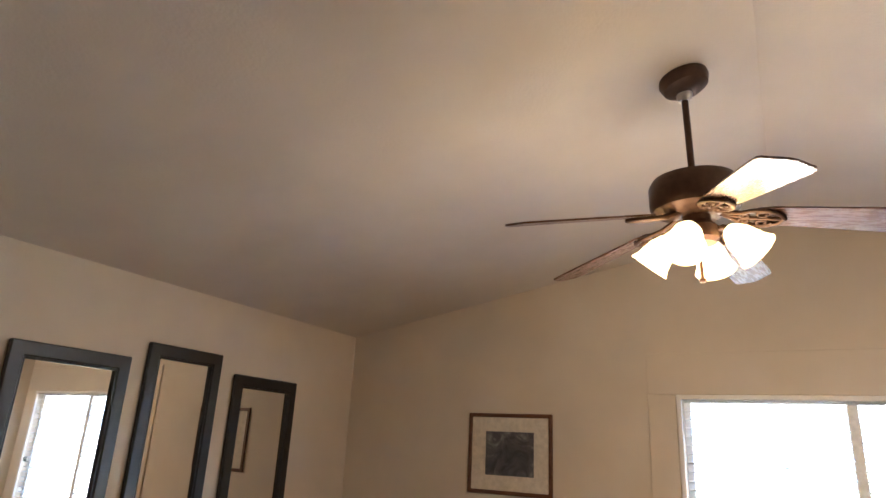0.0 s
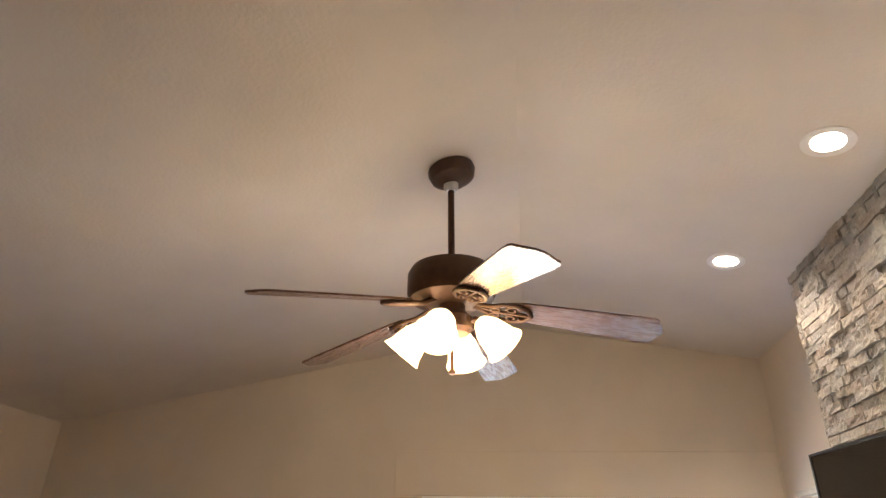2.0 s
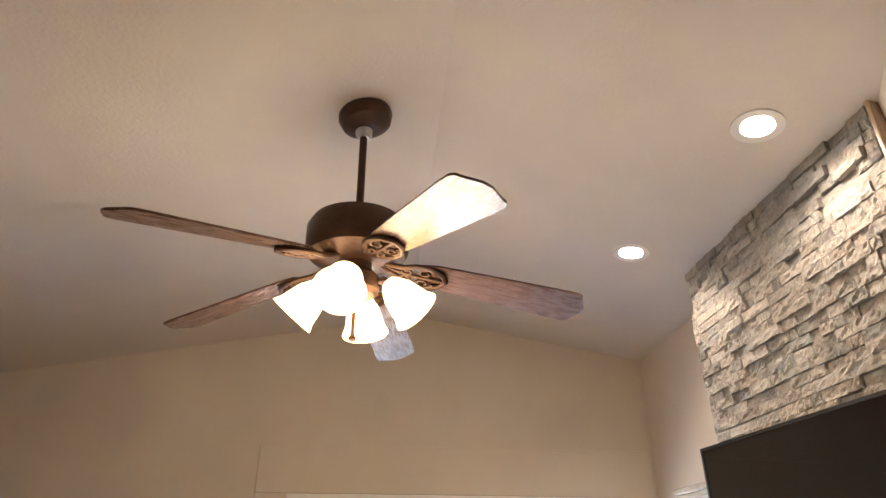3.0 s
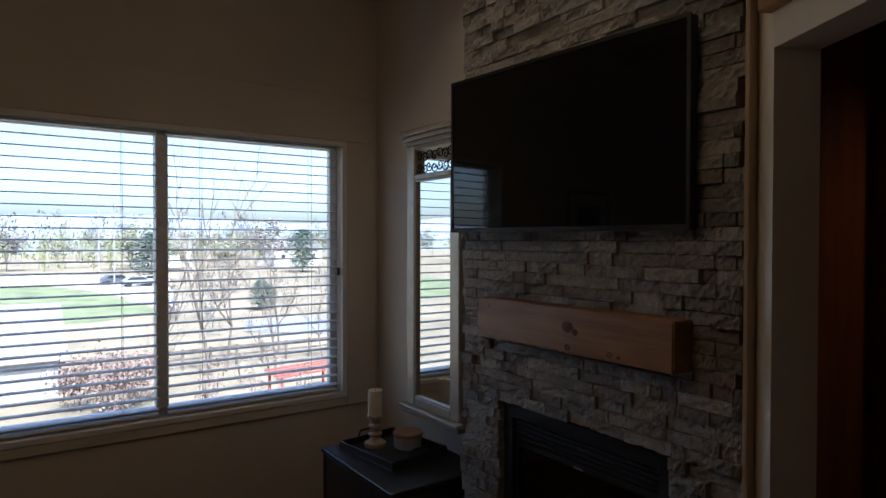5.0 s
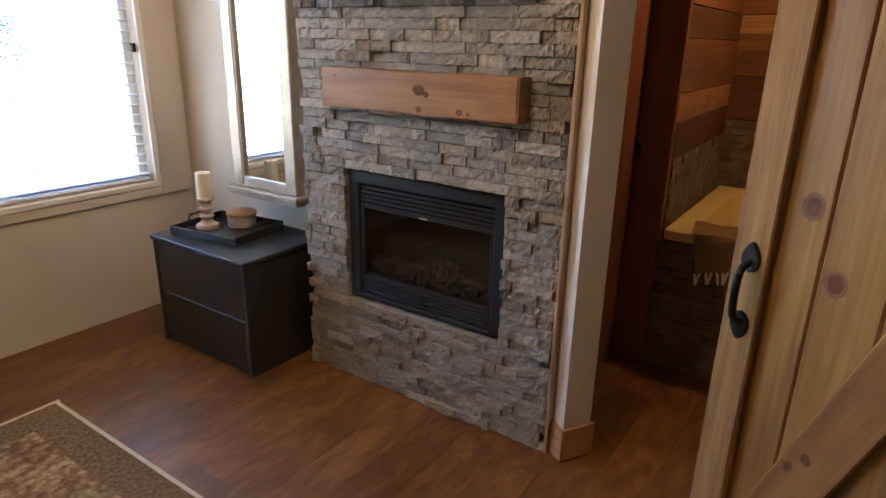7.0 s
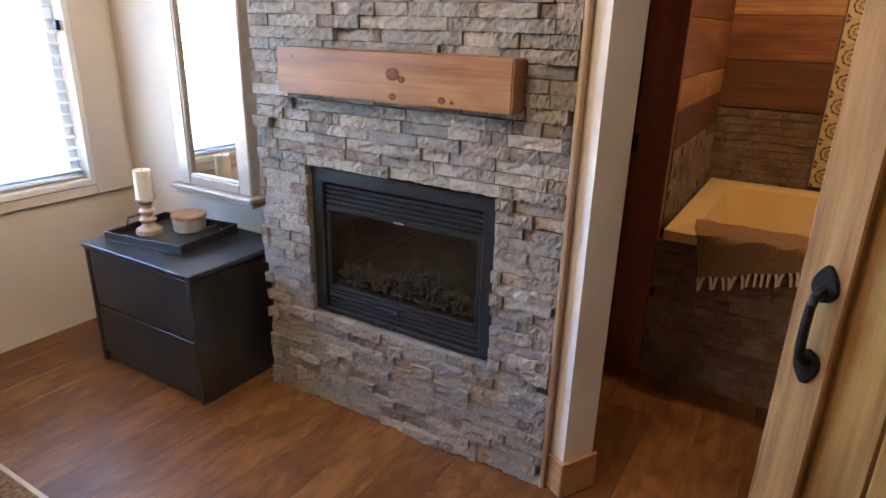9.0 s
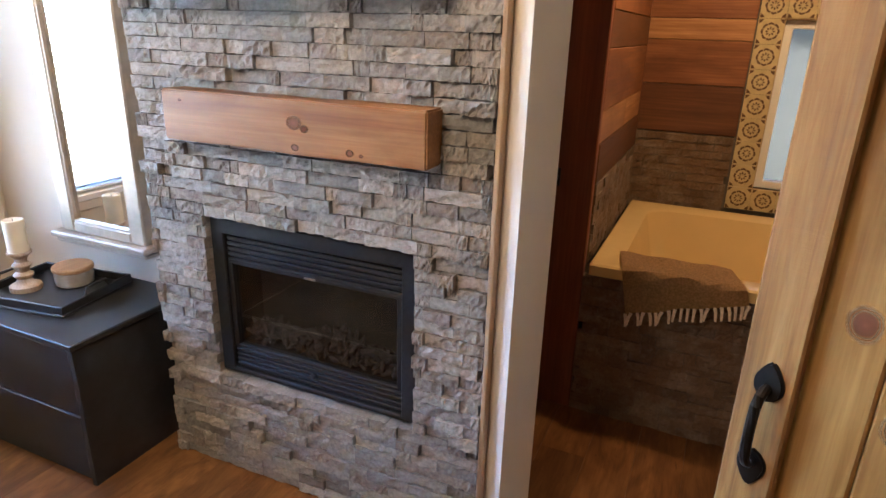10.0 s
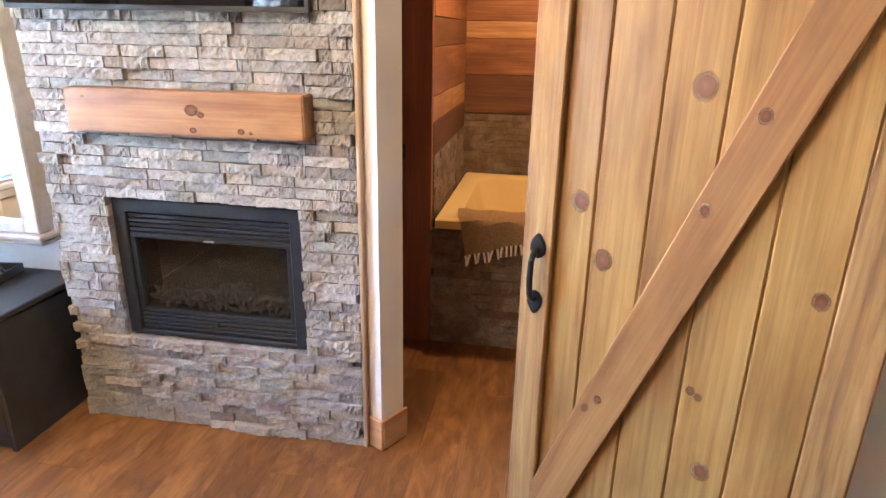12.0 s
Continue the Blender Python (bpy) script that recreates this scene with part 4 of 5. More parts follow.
def tile_mesh():
    """A square tile with a raised ring-and-petal pattern, in two colours."""
    bm = boxes((-0.05, 0.05, -0.004, 0.006, -0.05, 0.05), bevel=0.0015)
    n0 = len(bm.faces)

    def flat(pts):
        vs = [bm.verts.new((x, -0.0046, z)) for x, z in pts]
        bm.faces.new(vs)
    for k in range(8):
        a0 = 2 * math.pi * k / 8
        flat([(r * math.cos(a0 + d), r * math.sin(a0 + d)) for r, d in ((0.026, -0.34), (0.034, -0.34), (0.036, 0.0), (0.034, 0.34), (0.026, 0.34), (0.028, 0.0))])
        flat([(r * math.cos(a0 + d), r * math.sin(a0 + d)) for r, d in ((0.006, 0.0), (0.014, -0.28), (0.020, 0.0), (0.014, 0.28))])
    for sx in (-1, 1):
        for sz in (-1, 1):
            flat([(sx * 0.047, sz * 0.047), (sx * 0.047, sz * 0.030), (sx * 0.037, sz * 0.037), (sx * 0.030, sz * 0.047)])
    bm.faces.ensure_lookup_table()
    for i, f in enumerate(bm.faces):
        f.material_index = 1 if f.calc_center_median().y < -0.0043 else 0
    me = mesh_of(bm, "tile", GROUT)
    me.materials.append(TILE_INK)
    return me


def build_bath_window():
    w, h = BW[1] - BW[0], BW[3] - BW[2]
    t = thing("window_2", pose(BACK_X, BW[1], BW[2], 0, 0, -90), "white bathroom window framed by patterned tiles", "window", kind="structure")
    f = 0.04
    part("frame", ring(0, w, 0, h, f, 0.02, 0.1, 0.004), WHITE, t)
    g = part("pane", boxes((f, w - f, 0.07, 0.074, f, h - f)), DIM_GLASS, t, "rough bathroom glass, tinted dark to cut daylight")
    part("reveal", boxes((-0.012, 0.0, -0.01, 0.1, -0.012, h + 0.012), (w, w + 0.012, -0.01, 0.1, -0.012, h + 0.012), (0, w, -0.01, 0.1, -0.012, 0.0), (0, w, -0.01, 0.1, h, h + 0.012)), TRIM_WOOD, t, "thin wooden reveal")
    me = tile_mesh()
    k = 0.1215

    def lay(x, z):
        o = new("tile", me)
        o.parent = t
        o.matrix_basis = Matrix.Translation((x, -0.012, z)) @ Matrix.Diagonal((k / 0.101, 1, k / 0.101, 1))
    nz = 7
    for i in range(-1, nz + 2):
        lay(-0.063, -0.0605 + (i + 1) * k)
        lay(w + 0.063, -0.0605 + (i + 1) * k)
    for i in range(1, 4):
        lay(-0.063 + i * k, -0.0605)
        lay(-0.063 + i * k, -0.0605 + (nz + 1) * k)
        lay(-0.063 + i * k, -0.0605 + (nz + 2) * k)
    return t


build_bath_window()


def build_rug():
    t = thing("area_rug", pose(-0.955, -0.62, 0.0), "worn brown and cream patterned rug with pale border", "rug")
    n = Nodes("worn_rug", 0.95)
    v = n.coords(True)
    a = n.noise(v, 6, 6, 0.7)
    b = n.noise(v, 30, 5, 0.7)
    col = n.ramp(n.mix(0.5, a, b), [(0.42, (0.11, 0.060, 0.028)), (0.5, (0.21, 0.14, 0.075)), (0.58, (0.41, 0.32, 0.20))])
    n.colour(col)
    n.bump(n.noise(v, 400, 2), 0.5, 0.003)
    W, L = 2.0, 2.7
    part("field", boxes((-W + 0.16, -0.16, -L + 0.16, -0.16, 0.0, 0.008)), n.m, t)
    b1 = plain("rug_border", (0.15, 0.095, 0.050), 0.95, 0, 60, 0.6)
    part("border", boxes((-W, 0, -0.16, -0.012, 0.0, 0.008), (-W, 0, -L + 0.012, -L + 0.16, 0.0, 0.008), (-W + 0.012, -W + 0.16, -L + 0.16, -0.16, 0, 0.008), (-0.16, -0.012, -L + 0.16, -0.16, 0, 0.008)), b1, t)
    part("binding", boxes((-W - 0.01, 0.01, -0.012, 0.004, 0.0, 0.010), (-0.012, 0.004, -L, -0.012, 0.0, 0.010)), plain("rug_binding", (0.5, 0.44, 0.34), 0.95), t)
    return t


build_rug()


# ---- outside ----
GRASS = plain("spring_grass", (0.155, 0.18, 0.085), 0.95, 0, 0.3, 0.4)
DIRT = plain("dry_field", (0.24, 0.20, 0.13), 0.95, 0, 0.15, 0.3)
BARK = plain("bark", (0.13, 0.105, 0.085), 0.9, 0, 4, 0.3)
NEEDLE = plain("conifer_leaf", (0.07, 0.105, 0.08), 0.9, 0, 3, 0.4)
# Bud green lightened to paint in aerial haze; only far trees wear it.
HAZED_BUDS = plain("spring_buds", (0.27, 0.28, 0.19), 0.9, 0, 3, 0.4)
GREY_BUDS = plain("grey_twigs", (0.26, 0.24, 0.22), 0.9, 0, 3, 0.4)
RED_BUDS = plain("reddish_buds", (0.20, 0.145, 0.12), 0.9, 0, 3, 0.4)
ROOF = plain("roof_shingle", (0.20, 0.19, 0.18), 0.85, 0, 3, 0.2)
SIDING = plain("siding", (0.55, 0.53, 0.49), 0.7, 0, 2, 0.08)
GZ = -5.2


def flat_quad(name, pts, z, material, label, category):
    bm = prism(pts, z - 0.02, z)
    return structure(name, bm, material, label, category)


structure("ground", boxes((-900, 900, -300, 1500, GZ - 1.0, GZ)), DIRT, "dry tan spring field reaching the horizon", "ground")
flat_quad("lawn", [(-60, 108), (2, 102), (6.6, 88.5), (10.2, 60.6), (4, 54.6), (-60, 60)], GZ + 0.03, GRASS, "green mown lawn", "ground")
PALE = plain("pale_gravel", (0.38, 0.36, 0.33), 0.9, 0, 1, 0.2)
flat_quad("gravel_track", [(-60, 150), (4, 140), (18, 100), (14.5, 78), (11.5, 61.5), (6.9, 88.6), (2.3, 104), (-60, 110)], GZ + 0.06, PALE, "pale gravel track and parking", "road")
flat_quad("driveway", [(12.3, 42.7), (17.5, 38.0), (22, 47.5), (14.3, 49.1)], GZ + 0.05, plain("pale_asphalt", (0.22, 0.22, 0.23), 0.9, 0, 1, 0.2), "grey asphalt driveway", "road")
flat_quad("lawn_garden", [(13, 22), (40, 24), (44, 37), (18.5, 37)], GZ + 0.03, GRASS, "patchy garden grass", "ground")


def build_hill(x, y, w, d, h, seed, material, label):
    n, k = 40, 8
    bm = bmesh.new()
    rows = []
    for j in range(k + 1):
        s = j / k
        rows.append([bm.verts.new((x + (i / n - 0.5) * w, y + s * d, GZ - 1 + math.sin(s * math.pi / 2) * h * (0.55 + 0.45 * noise.noise(Vector((i * 0.13 + seed, s, seed)))))) for i in range(n + 1)])
    for a, b in zip(rows, rows[1:]):
        for i in range(n):
            bm.faces.new((a[i], a[i + 1], b[i + 1], b[i]))
    bmesh.ops.recalc_face_normals(bm, faces=bm.faces)
    return structure("hill", bm, material, label, "hill", smooth=True)


# Distance haze is put into the hill colours: greyed near, pale blue far.
build_hill(0, 320, 1500, 160, 13, 1.0, plain("wooded_hill", (0.22, 0.24, 0.20), 0.95, 0, 0.05, 0.3), "wooded hill on the horizon, greyed for haze")
build_hill(100, 800, 2400, 300, 75, 5.0, plain("far_hill", (0.26, 0.32, 0.40), 0.95, 0, 0.01, 0.1), "far ridge, coloured pale blue for haze")


def grow(bm, p, d, length, r, depth, rnd):
    pts = [p]
    for i in range(3):
        d = (d + Vector((rnd.uniform(-0.2, 0.2), rnd.uniform(-0.2, 0.2), rnd.uniform(-0.02, 0.16)))).normalized()
        pts.append(pts[-1] + d * length / 3)
    tube(pts, r, 5, bm, 0.45)
    tips = [pts[-1]]
    if depth:
        for i in range(4):
            q = pts[1 + i % 3]
            a = rnd.uniform(0, 6.28)
            nd = (d + Vector((math.cos(a), math.sin(a), 0.35)) * rnd.uniform(0.5, 0.9)).normalized()
            tips += grow(bm, q, nd, length * rnd.uniform(0.5, 0.72), r * 0.5, depth - 1, rnd)
    return tips


def build_tree(x, y, h, seed, leaf=None, label="bare spring tree with thin branches", size=1.0):
    rnd = random.Random(seed)
    t = thing("tree", pose(x, y, GZ), label, "tree", "trees outside")
    bm = bmesh.new()
    tips = grow(bm, Vector((0, 0, 0)), Vector((0, 0, 1)), h * 0.62, h * 0.0085, 3, rnd)
    part("trunk", bm, BARK, t)
    if leaf:
        bm = bmesh.new()
        for p in tips:
            for i in range(12):
                c = p + Vector((rnd.gauss(0, 0.35), rnd.gauss(0, 0.35), rnd.gauss(0, 0.3)))
                u = Vector((rnd.gauss(0, 1), rnd.gauss(0, 1), rnd.gauss(0, 1))).normalized() * rnd.uniform(0.08, 0.2) * size
                w = u.orthogonal().normalized() * 0.12 * size
                bm.faces.new([bm.verts.new(c + q) for q in (u, w, -u, -w)])
        part("crown", bm, leaf, t)
    return t


def build_conifer(x, y, h, seed):
    rnd = random.Random(seed)
    t = thing("tree", pose(x, y, GZ), "rounded blue-green evergreen beyond the field", "tree", "trees outside")
    part("trunk", tube([(0, 0, 0), (0, 0, h * 0.95)], h * 0.02, 6, taper=0.2), BARK, t)
    bm = bmesh.new()
    for i in range(2600):
        s = rnd.random() ** 0.8
        z = h * (0.1 + 0.9 * s)
        r = h * 0.42 * math.sin(math.pi * (0.18 + 0.78 * s)) ** 0.8 * rnd.uniform(0.3, 1.08)
        a = rnd.uniform(0, 6.28)
        c = Vector((r * math.cos(a), r * math.sin(a), z))
        u = Vector((math.cos(a), math.sin(a), -0.35)) * h * 0.036
        w = Vector((-math.sin(a), math.cos(a), rnd.uniform(-0.3, 0.3))) * h * 0.018
        bm.faces.new([bm.verts.new(c + q) for q in (u, w, -u, -w)])
    part("crown", bm, NEEDLE, t)
    return t


for x, y, h, s in ((6.4, 28.6, 11.0, 1), (7.7, 30.5, 10.5, 2), (9.2, 27.0, 8.0, 3), (5.0, 32, 7.5, 9), (11.5, 33, 8.0, 4), (13.0, 30, 6.0, 8), (3.6, 25.5, 4.2, 5), (8.2, 25.2, 4.0, 7)):
    build_tree(x, y, h, s)
for x, y, h, s in ((1.6, 24.0, 1.9, 31), (2.7, 24.8, 1.6, 32), (0.5, 25.0, 1.7, 33)):
    build_tree(x, y, h, s, RED_BUDS, "low shrub in reddish bud", 0.45)
rt = random.Random(77)
kinds = [build_tree(-20 + 14 * k, 150 + 6 * k, 8 + k % 3, 100 + k, HAZED_BUDS if k % 4 else GREY_BUDS, "distant tree in spring bud, paled for haze", 1.15) for k in range(6)]
for i in range(130):
    copy_thing(kinds[i % 6], pose(rt.uniform(-130, 230), rt.uniform(135, 320), GZ, 0, 0, rt.uniform(0, 360)) @ Matrix.Diagonal((rt.uniform(1.5, 2.4), rt.uniform(1.5, 2.4), rt.uniform(0.7, 1.1), 1)))


for x, y, h, s in ((16.8, 107, 8.0, 21), (18.0, 56, 3.0, 22), (19.2, 57.5, 2.4, 24), (48, 120, 9.0, 23)):
    build_conifer(x, y, h, s)


def build_house(x, y, w, d, h, turn, wall_mat, label):
    t = thing("house", pose(x, y, GZ, 0, 0, turn), label, "house", "houses outside")
    part("wall", boxes((-w / 2, w / 2, -d / 2, d / 2, 0, h)), wall_mat, t)
    bm = prism([(-d / 2 - 0.4, h - 0.05), (d / 2 + 0.4, h - 0.05), (0, h + d * 0.3)], -w / 2 - 0.4, w / 2 + 0.4)
    bm.transform(Matrix(((0, 0, 1, 0), (1, 0, 0, 0), (0, 1, 0, 0), (0, 0, 0, 1))))
    bmesh.ops.recalc_face_normals(bm, faces=bm.faces)
    part("roof", bm, ROOF, t)
    for i in range(3 if h > 2 else 0):
        part("window", boxes((-w * 0.35 + i * w * 0.3, -w * 0.35 + i * w * 0.3 + 1.0, -d / 2 - 0.05, -d / 2 + 0.02, h * 0.4, h * 0.4 + 1.2)), BLACK, t)
    return t


build_house(58, 154, 14, 9, 4.5, 10, SIDING, "pale house with grey roof among trees")
build_house(30, 165, 14, 9, 4.5, -15, SIDING, "pale house with grey roof among trees")
build_house(-14, 170, 16, 9, 4.5, 5, SIDING, "pale house with grey roof among trees")
build_house(84, 150, 13, 9, 4.5, 20, SIDING, "pale house with grey roof among trees")
build_house(-5.2, 31.5, 10.0, 7.0, 1.7, 2, plain("grey_shed", (0.30, 0.31, 0.32), 0.8, 0, 1, 0.1), "grey outbuilding with a pale roof")


def build_car(x, y, turn, c, label):
    t = thing("car", pose(x, y, GZ + 0.06, 0, 0, turn), label, "car", "parked cars")
    paint = plain("car_paint", c, 0.25, 0.2, 3, 0.05, 0)
    bm = prism([(-2.2, 0.35), (2.2, 0.35), (2.2, 0.8), (1.3, 0.95), (0.7, 1.42), (-1.2, 1.42), (-1.9, 0.95), (-2.2, 0.9)], -0.85, 0.85)
    bm.transform(Matrix(((1, 0, 0, 0), (0, 0, -1, 0), (0, 1, 0, 0), (0, 0, 0, 1))))
    bmesh.ops.recalc_face_normals(bm, faces=bm.faces)
    bmesh.ops.bevel(bm, geom=bm.edges[:], offset=0.08, segments=2, affect="EDGES")
    part("body", bm, paint, t)
    bm = prism([(0.62, 1.0), (1.15, 1.0), (0.62, 1.36), (-1.1, 1.36), (-1.6, 1.0)], -0.87, 0.87)
    bm.transform(Matrix(((1, 0, 0, 0), (0, 0, -1, 0), (0, 1, 0, 0), (0, 0, 0, 1))))
    part("window_band", bm, BLACK, t)
    for wx in (-1.35, 1.35):
        for wy in (-0.8, 0.8):
            part("wheel", lathe([(0.2, -0.1), (0.34, -0.1), (0.34, 0.1), (0.2, 0.1)], 16, m=pose(wx, wy, 0.34, 90, 0, 0)), BLACK, t)
    return t


build_car(11.0, 101.5, 10, (0.10, 0.11, 0.13), "dark grey parked car on gravel")
build_car(13.0, 95.0, 5, (0.30, 0.31, 0.33), "silver car parked on gravel")
build_car(15.5, 98.0, 12, (0.45, 0.46, 0.47), "white car parked on gravel")


def build_red_structure():
    t = thing("play_frame", pose(8.9, 22.6, GZ, 0, 0, 12), "weathered red timber frame in the garden", "frame")
    red = plain("red_paint", (0.24, 0.065, 0.055), 0.7, 0, 6, 0.3)
    for i in range(5):
        part("plank", boxes((-1.6, 1.6, -0.5 + i * 0.24, -0.3 + i * 0.24, 1.0 + i * 0.05, 1.04 + i * 0.05), bevel=0.005), red, t)
    for x in (-1.4, 1.4):
        for y in (-0.45, 0.55):
            part("post", boxes((x - 0.05, x + 0.05, y - 0.05, y + 0.05, 0, 1.0), bevel=0.005), red, t)
    return t


build_red_structure()


def build_fence(x0, x1, y, h):
    t = thing("fence", pose(x0, y, GZ), "low weathered wooden post fence", "fence")
    n = int((x1 - x0) / 1.4)
    for i in range(n + 1):
        part("post", boxes((i * 1.4 - 0.06, i * 1.4 + 0.06, -0.06, 0.06, 0, h), bevel=0.01), BARK, t)
    for z in (h * 0.5, h * 0.9):
        part("rail", boxes((0, n * 1.4, -0.02, 0.02, z - 0.05, z + 0.05)), BARK, t)
    return t


build_fence(0, 17, 31.0, 1.1)


def build_woods(seed, count, x0, x1, y0, y1, low, high, material, label):
    """A belt of thin spring trees: crossed twigs and small leaf clumps, too many to count."""
    rnd = random.Random(seed)
    verts, faces = [], []

    def blade(c, u, w):
        k = len(verts)
        verts.extend((c + u, c + w, c - u, c - w))
        faces.append((k, k + 1, k + 2, k + 3))
    for i in range(count):
        base = Vector((rnd.uniform(x0, x1), rnd.uniform(y0, y1), GZ))
        h = rnd.uniform(low, high)
        for k in range(4):
            lean = Vector((rnd.uniform(-0.2, 0.2), 0, 1)).normalized()
            blade(base + lean * h * 0.42, lean * h * 0.42, Vector((h * 0.008, 0, 0)))
        for k in range(80):
            a, s = rnd.uniform(0, 6.28), rnd.random()
            r = h * 0.30 * math.sin(math.pi * (0.12 + 0.83 * s)) * rnd.uniform(0.25, 1.1)
            c = base + Vector((r * math.cos(a), r * math.sin(a), h * (0.2 + 0.8 * s)))
            u = Vector((rnd.gauss(0, 0.5), rnd.gauss(0, 0.5), rnd.gauss(0, 1))).normalized() * h * rnd.uniform(0.02, 0.07)
            blade(c, u, u.orthogonal().normalized() * h * rnd.uniform(0.010, 0.026))
    me = bpy.data.meshes.new("woods")
    me.from_pydata(verts, [], faces)
    me.materials.append(material)
    return tagged(new("woods", me), label, "woods", kind="stuff")


# The grey of the far woods includes haze; the air itself is clear.
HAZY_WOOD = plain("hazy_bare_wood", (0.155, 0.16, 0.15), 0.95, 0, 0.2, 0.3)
THICKET = plain("spring_thicket", (0.20, 0.215, 0.105), 0.95, 0, 0.2, 0.35)
TWIGS = plain("dark_twigs", (0.14, 0.13, 0.115), 0.95, 0, 0.5, 0.35)
# Pale grey keeps the far poles low in contrast.
POLE = plain("pole_wood", (0.26, 0.25, 0.24), 0.9, 0, 3, 0.2)
build_woods(3, 170, -90, 190, 175, 300, 9, 17, HAZY_WOOD, "bare woods in the distance, greyed for haze")
build_woods(5, 70, -50, 120, 125, 175, 5, 10, THICKET, "yellow-green spring thicket beyond the field")
build_woods(7, 55, 14, 75, 58, 100, 1.5, 4.5, TWIGS, "bare grey garden shrubs and saplings")
build_woods(9, 26, 8, 30, 33, 56, 1.0, 3.2, TWIGS, "twiggy bare shrubs along the garden")
build_woods(11, 16, 0, 12, 20.5, 26, 0.7, 2.0, RED_BUDS, "low reddish twiggy shrubs below the window")


def build_pole(x, y, h):
    t = thing("utility_pole", pose(x, y, GZ), "tall pale grey wooden utility pole with a crossarm", "utility pole", "utility poles")
    part("post", tube([(0, 0, 0), (0, 0, h)], 0.13, 8, taper=0.7), POLE, t)
    part("crossarm", boxes((-1.1, 1.1, -0.06, 0.06, h - 0.9, h - 0.75)), POLE, t)
    for i in (-1.0, 0.0, 1.0):
        part("insulator", lathe([(0.05, 0), (0.07, 0.08), (0.03, 0.16)], 8, m=pose(i, 0, h - 0.75)), SIDING, t)
    return t


build_pole(8.6, 100, 13.0)
build_pole(10.6, 100, 12.6)


# ---- stone pieces, planks ----
def stone_mesh(seed):
    """One split-face stone, 1 x 1 seen from the front, with a rugged face towards -y."""
    rnd = random.Random(seed)
    bm = bmesh.new()
    nx, nz = 8, 3
    top = [[bm.verts.new((i / nx - 0.5, -1 + (0.17 * rnd.random() ** 1.5 if 0 < i < nx else 0.02 + 0.07 * rnd.random()), (j / nz - 0.5) * (1 + rnd.uniform(-0.09, 0.03) * (j in (0, nz))) + (rnd.uniform(-0.06, 0.06) if 0 < j < nz else 0))) for i in range(nx + 1)] for j in range(nz + 1)]
    for j in range(nz):
        for i in range(nx):
            bm.faces.new((top[j][i], top[j][i + 1], top[j + 1][i + 1], top[j + 1][i]))
    back = {}
    rim = top[0] + [r[-1] for r in top[1:-1]] + list(reversed(top[-1])) + [r[0] for r in reversed(top[1:-1])]
    bk = [bm.verts.new((v.co.x, 0.0, v.co.z)) for v in rim]
    for i in range(len(rim)):
        j = (i + 1) % len(rim)
        bm.faces.new((rim[i], bk[i], bk[j], rim[j]))
    bmesh.ops.recalc_face_normals(bm, faces=bm.faces)
    return bm


def lay_stones(name, m, w, rows, z0, row, holes, near, material, parent_label, seed, depth=0.03):
    """Courses of ledger stone. near: the range of heights whose stones are separate pieces."""
    rnd = random.Random(seed)
    t = thing(name, m, parent_label, "stone cladding", kind="structure")
    meshes = [mesh_of(stone_mesh(seed * 50 + k), "stone", material) for k in range(10)]
    rest = bmesh.new()
    for r in range(rows):
        z = z0 + r * row
        x = -rnd.uniform(0, 0.12)
        while x < w:
            L = rnd.choice((0.045, 0.06, 0.08, 0.095, 0.11, 0.13, 0.16, 0.19)) * rnd.uniform(0.85, 1.15)
            a, b = max(x, 0.0), min(x + L, w)
            x += L
            if b - a < 0.02:
                continue
            pieces = [(a, b)]
            for hx0, hx1, hz0, hz1 in holes:
                if z + row * 0.6 > hz0 and z + row * 0.4 < hz1:
                    out = []
                    for p, q in pieces:
                        if q <= hx0 or p >= hx1:
                            out.append((p, q))
                        else:
                            if hx0 - p > 0.015:
                                out.append((p, hx0))
                            if q - hx1 > 0.015:
                                out.append((hx1, q))
                    pieces = out
            for p, q in pieces:
                d = depth * rnd.choice((0.45, 0.7, 0.8, 0.85, 0.95, 1.0, 1.05, 1.3)) * rnd.uniform(0.9, 1.1)
                mm = Matrix.Translation(((p + q) / 2, 0.03, z + row / 2)) @ Matrix.Diagonal((q - p - 0.002, d + 0.022, row * rnd.uniform(0.94, 1.0), 1))
                k = rnd.randrange(10)
                if near[0] <= z <= near[1]:
                    o = new("stone", meshes[k])
                    o.parent = t
                    o.matrix_basis = mm
                else:
                    s = stone_mesh(seed * 50 + k)
                    s.transform(mm)
                    tmp = bpy.data.meshes.new("tmp")
                    s.to_mesh(tmp)
                    s.free()
                    rest.from_mesh(tmp)
                    bpy.data.meshes.remove(tmp)
    if len(rest.verts):
        part("stone_courses", rest, material, t)["kind"] = "stuff"
    else:
        rest.free()
    return t


lay_stones("stone_cladding", FIRE @ Matrix.Translation((0, -0.0, 0)), 1.264, 78, 0.0, 0.0402, [(0.249, 1.039, 0.412, 0.997)], (0.32, 1.3), STONE, "grey-brown split-face ledger stone on the chimney", 3)
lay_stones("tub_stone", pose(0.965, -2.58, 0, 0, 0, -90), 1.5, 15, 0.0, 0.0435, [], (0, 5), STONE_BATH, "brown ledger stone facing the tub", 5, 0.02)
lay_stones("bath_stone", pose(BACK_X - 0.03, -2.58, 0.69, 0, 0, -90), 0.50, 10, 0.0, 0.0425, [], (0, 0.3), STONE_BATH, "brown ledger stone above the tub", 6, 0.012)
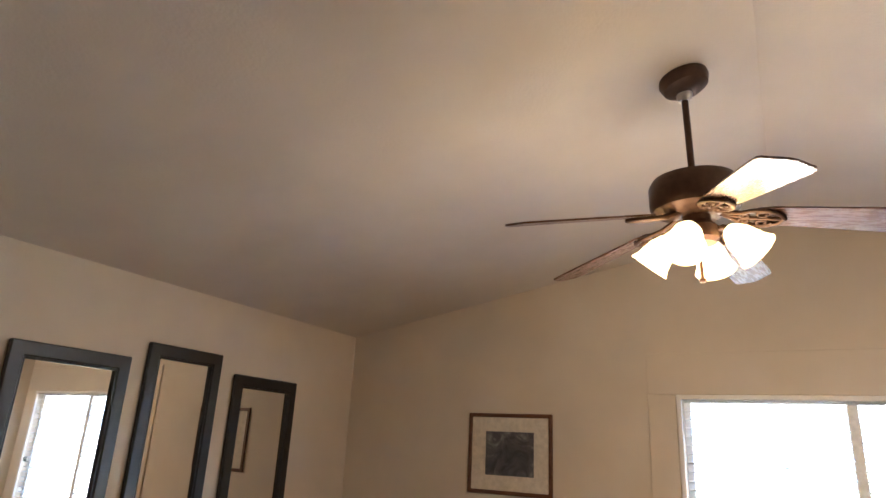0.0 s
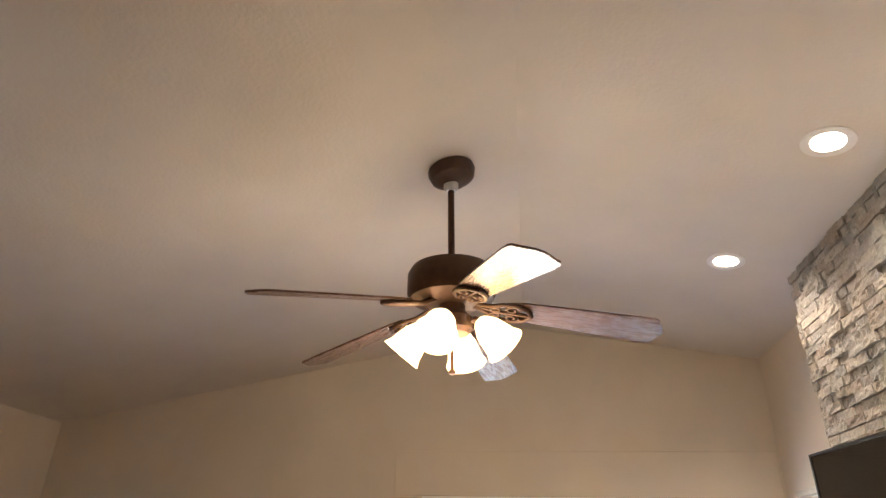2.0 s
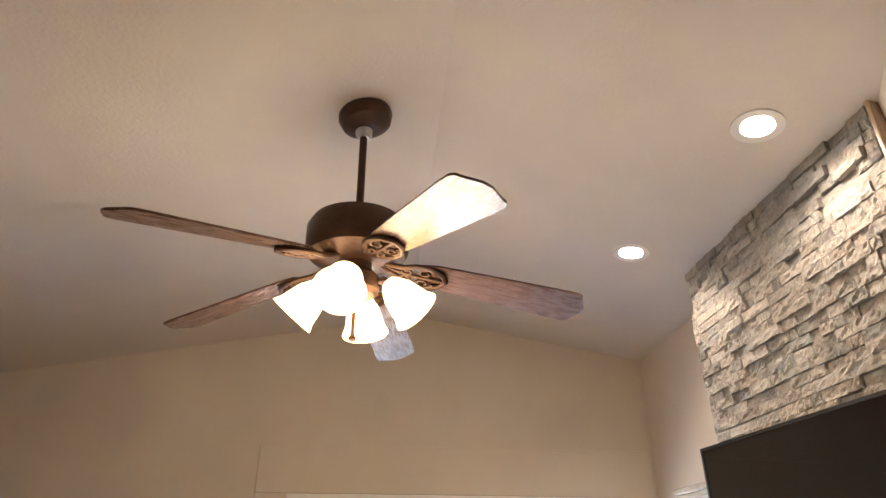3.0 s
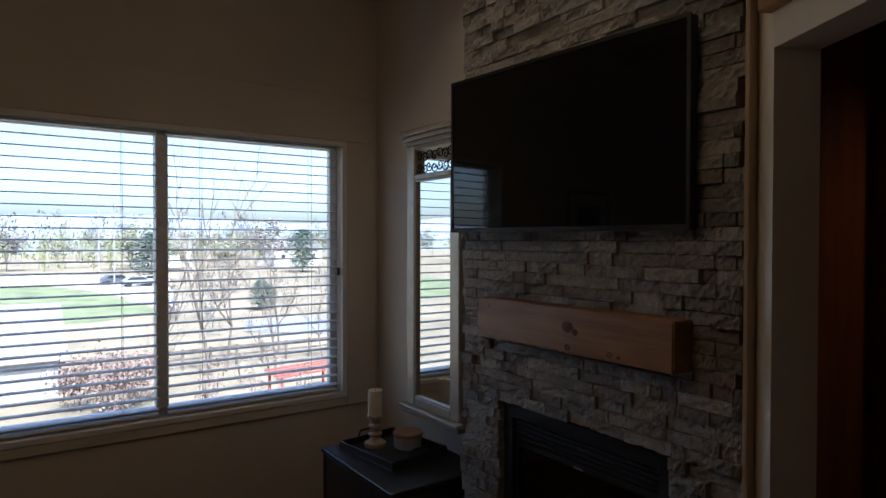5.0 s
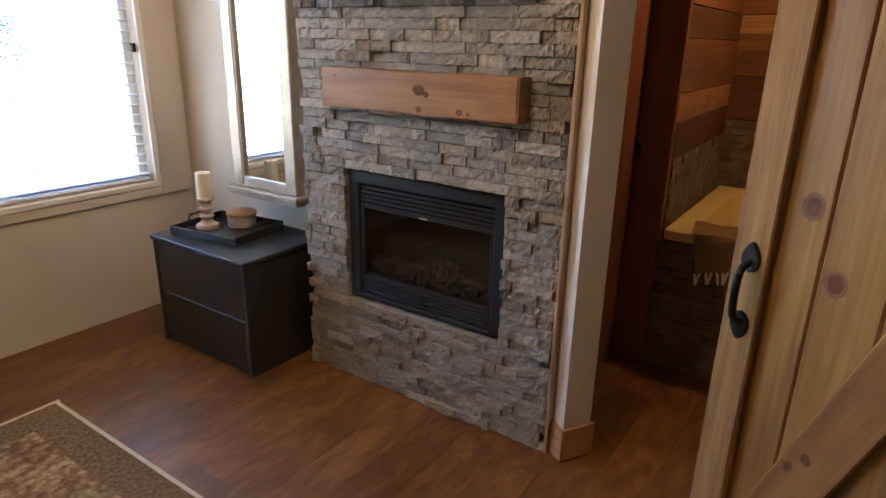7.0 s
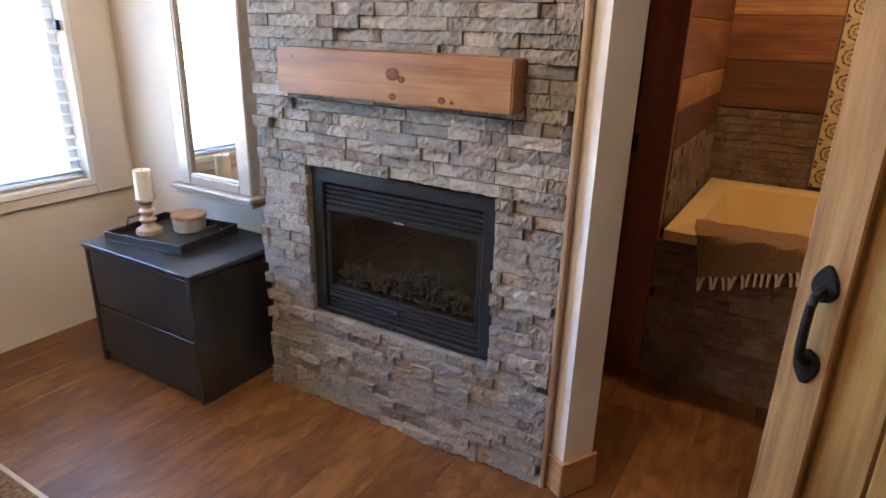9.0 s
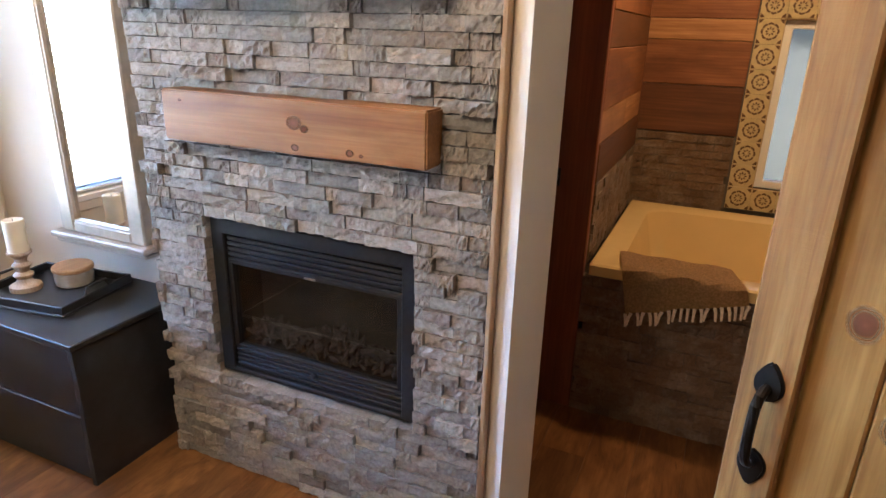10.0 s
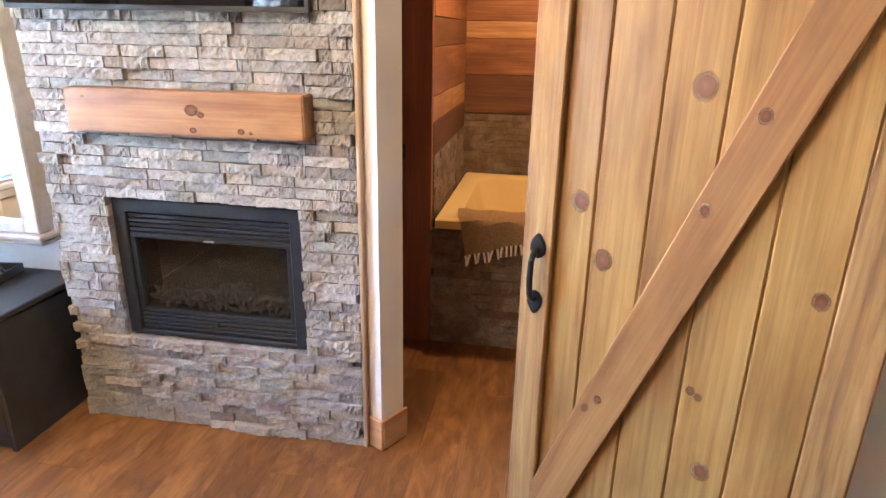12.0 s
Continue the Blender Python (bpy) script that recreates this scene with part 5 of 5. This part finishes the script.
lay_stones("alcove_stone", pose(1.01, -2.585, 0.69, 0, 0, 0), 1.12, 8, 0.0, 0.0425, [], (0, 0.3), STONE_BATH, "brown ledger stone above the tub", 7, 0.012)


def build_planks(name, m, w, rows, label):
    """rows: (lower edge, upper edge, material) of each board."""
    t = thing(name, m, label, "wood cladding", kind="structure")
    rnd = random.Random(len(rows))
    for z0, z1, material in rows:
        x = 0.0
        while x < w:
            e = min(w, x + rnd.uniform(0.55, 1.3))
            e = w if w - e < 0.25 else e
            part("plank", boxes((x, e - 0.001, -0.018 - rnd.uniform(0, 0.008), 0.0, z0 + 0.001, z1 - 0.001), bevel=0.003), material, t)
            x = e
    return t


BACK_ROWS = ((1.118, 1.37, CEDAR_DARK), (1.37, 1.595, CEDAR), (1.595, 1.70, CEDAR_LIGHT), (1.70, 1.93, CEDAR), (1.93, 2.10, CEDAR_DARK), (2.10, 2.3, CEDAR), (2.3, 2.5, CEDAR_DARK))
SIDE_ROWS = ((1.03, 1.195, CEDAR_DARK), (1.195, 1.325, CEDAR_LIGHT), (1.325, 1.56, CEDAR), (1.56, 1.70, CEDAR_DARK), (1.70, 1.87, CEDAR), (1.87, 2.06, CEDAR_LIGHT), (2.06, 2.3, CEDAR), (2.3, 2.5, CEDAR_DARK))
build_planks("bath_planks", pose(BACK_X, -2.555, 0, 0, 0, -90), 0.53, BACK_ROWS, "red-brown cedar planks above the tub")
build_planks("alcove_planks", pose(1.01, -2.556, 0), 1.12, SIDE_ROWS, "red-brown cedar planks with one pale board beside the tub")
build_planks("bath_planks", pose(BACK_X, -3.085, 0, 0, 0, -90), 1.6, ((1.95, 2.1, CEDAR_DARK), (2.1, 2.3, CEDAR), (2.3, 2.5, CEDAR_DARK)), "red-brown cedar planks above the window")
latch = thing("door_latch", pose(0.955, -2.43, 1.02), "small black latch plate on the red-brown post", "latch")
part("plate", boxes((0.0, 0.0095, -0.014, 0.012, 0.0, 0.075), bevel=0.002), IRON, latch)
part("bolt", boxes((-0.014, 0.0, -0.008, 0.006, 0.028, 0.048), bevel=0.002), IRON, latch)


def lay_floor():
    t = thing("floor", pose(0, 0, 0), "warm brown wood-look plank floor", "floor", kind="structure")
    rnd = random.Random(12)
    pw, pl = 0.183, 1.22
    plank = mesh_of(boxes((0, pl - 0.0006, 0, pw - 0.0006, -0.012, 0.0), bevel=0.0006), "plank", PLANK)
    rest = bmesh.new()
    y = SOUTH
    while y < 0.0:
        x, depth = WEST - rnd.uniform(0, pl), min(pw, -y)
        east = EAST + 0.08 if y > -2.45 else 2.2 if y > -5.25 else -0.85
        while x < east:
            a, b = max(x, WEST - 0.1), min(x + pl, east)
            if b - a > 0.02:
                if -2.0 < x + pl / 2 < 1.3 and y > -4.0:
                    o = new("plank", plank)
                    o.parent = t
                    o.matrix_basis = pose(a, y, 0) @ Matrix.Diagonal(((b - a) / pl, depth / pw, 1, 1))
                else:
                    box(rest, a, b - 0.0006, y, y + depth - 0.0006, -0.012, 0.0)
            x += pl
        y += pw
    part("plank_field", rest, PLANK, t)["kind"] = "stuff"


lay_floor()
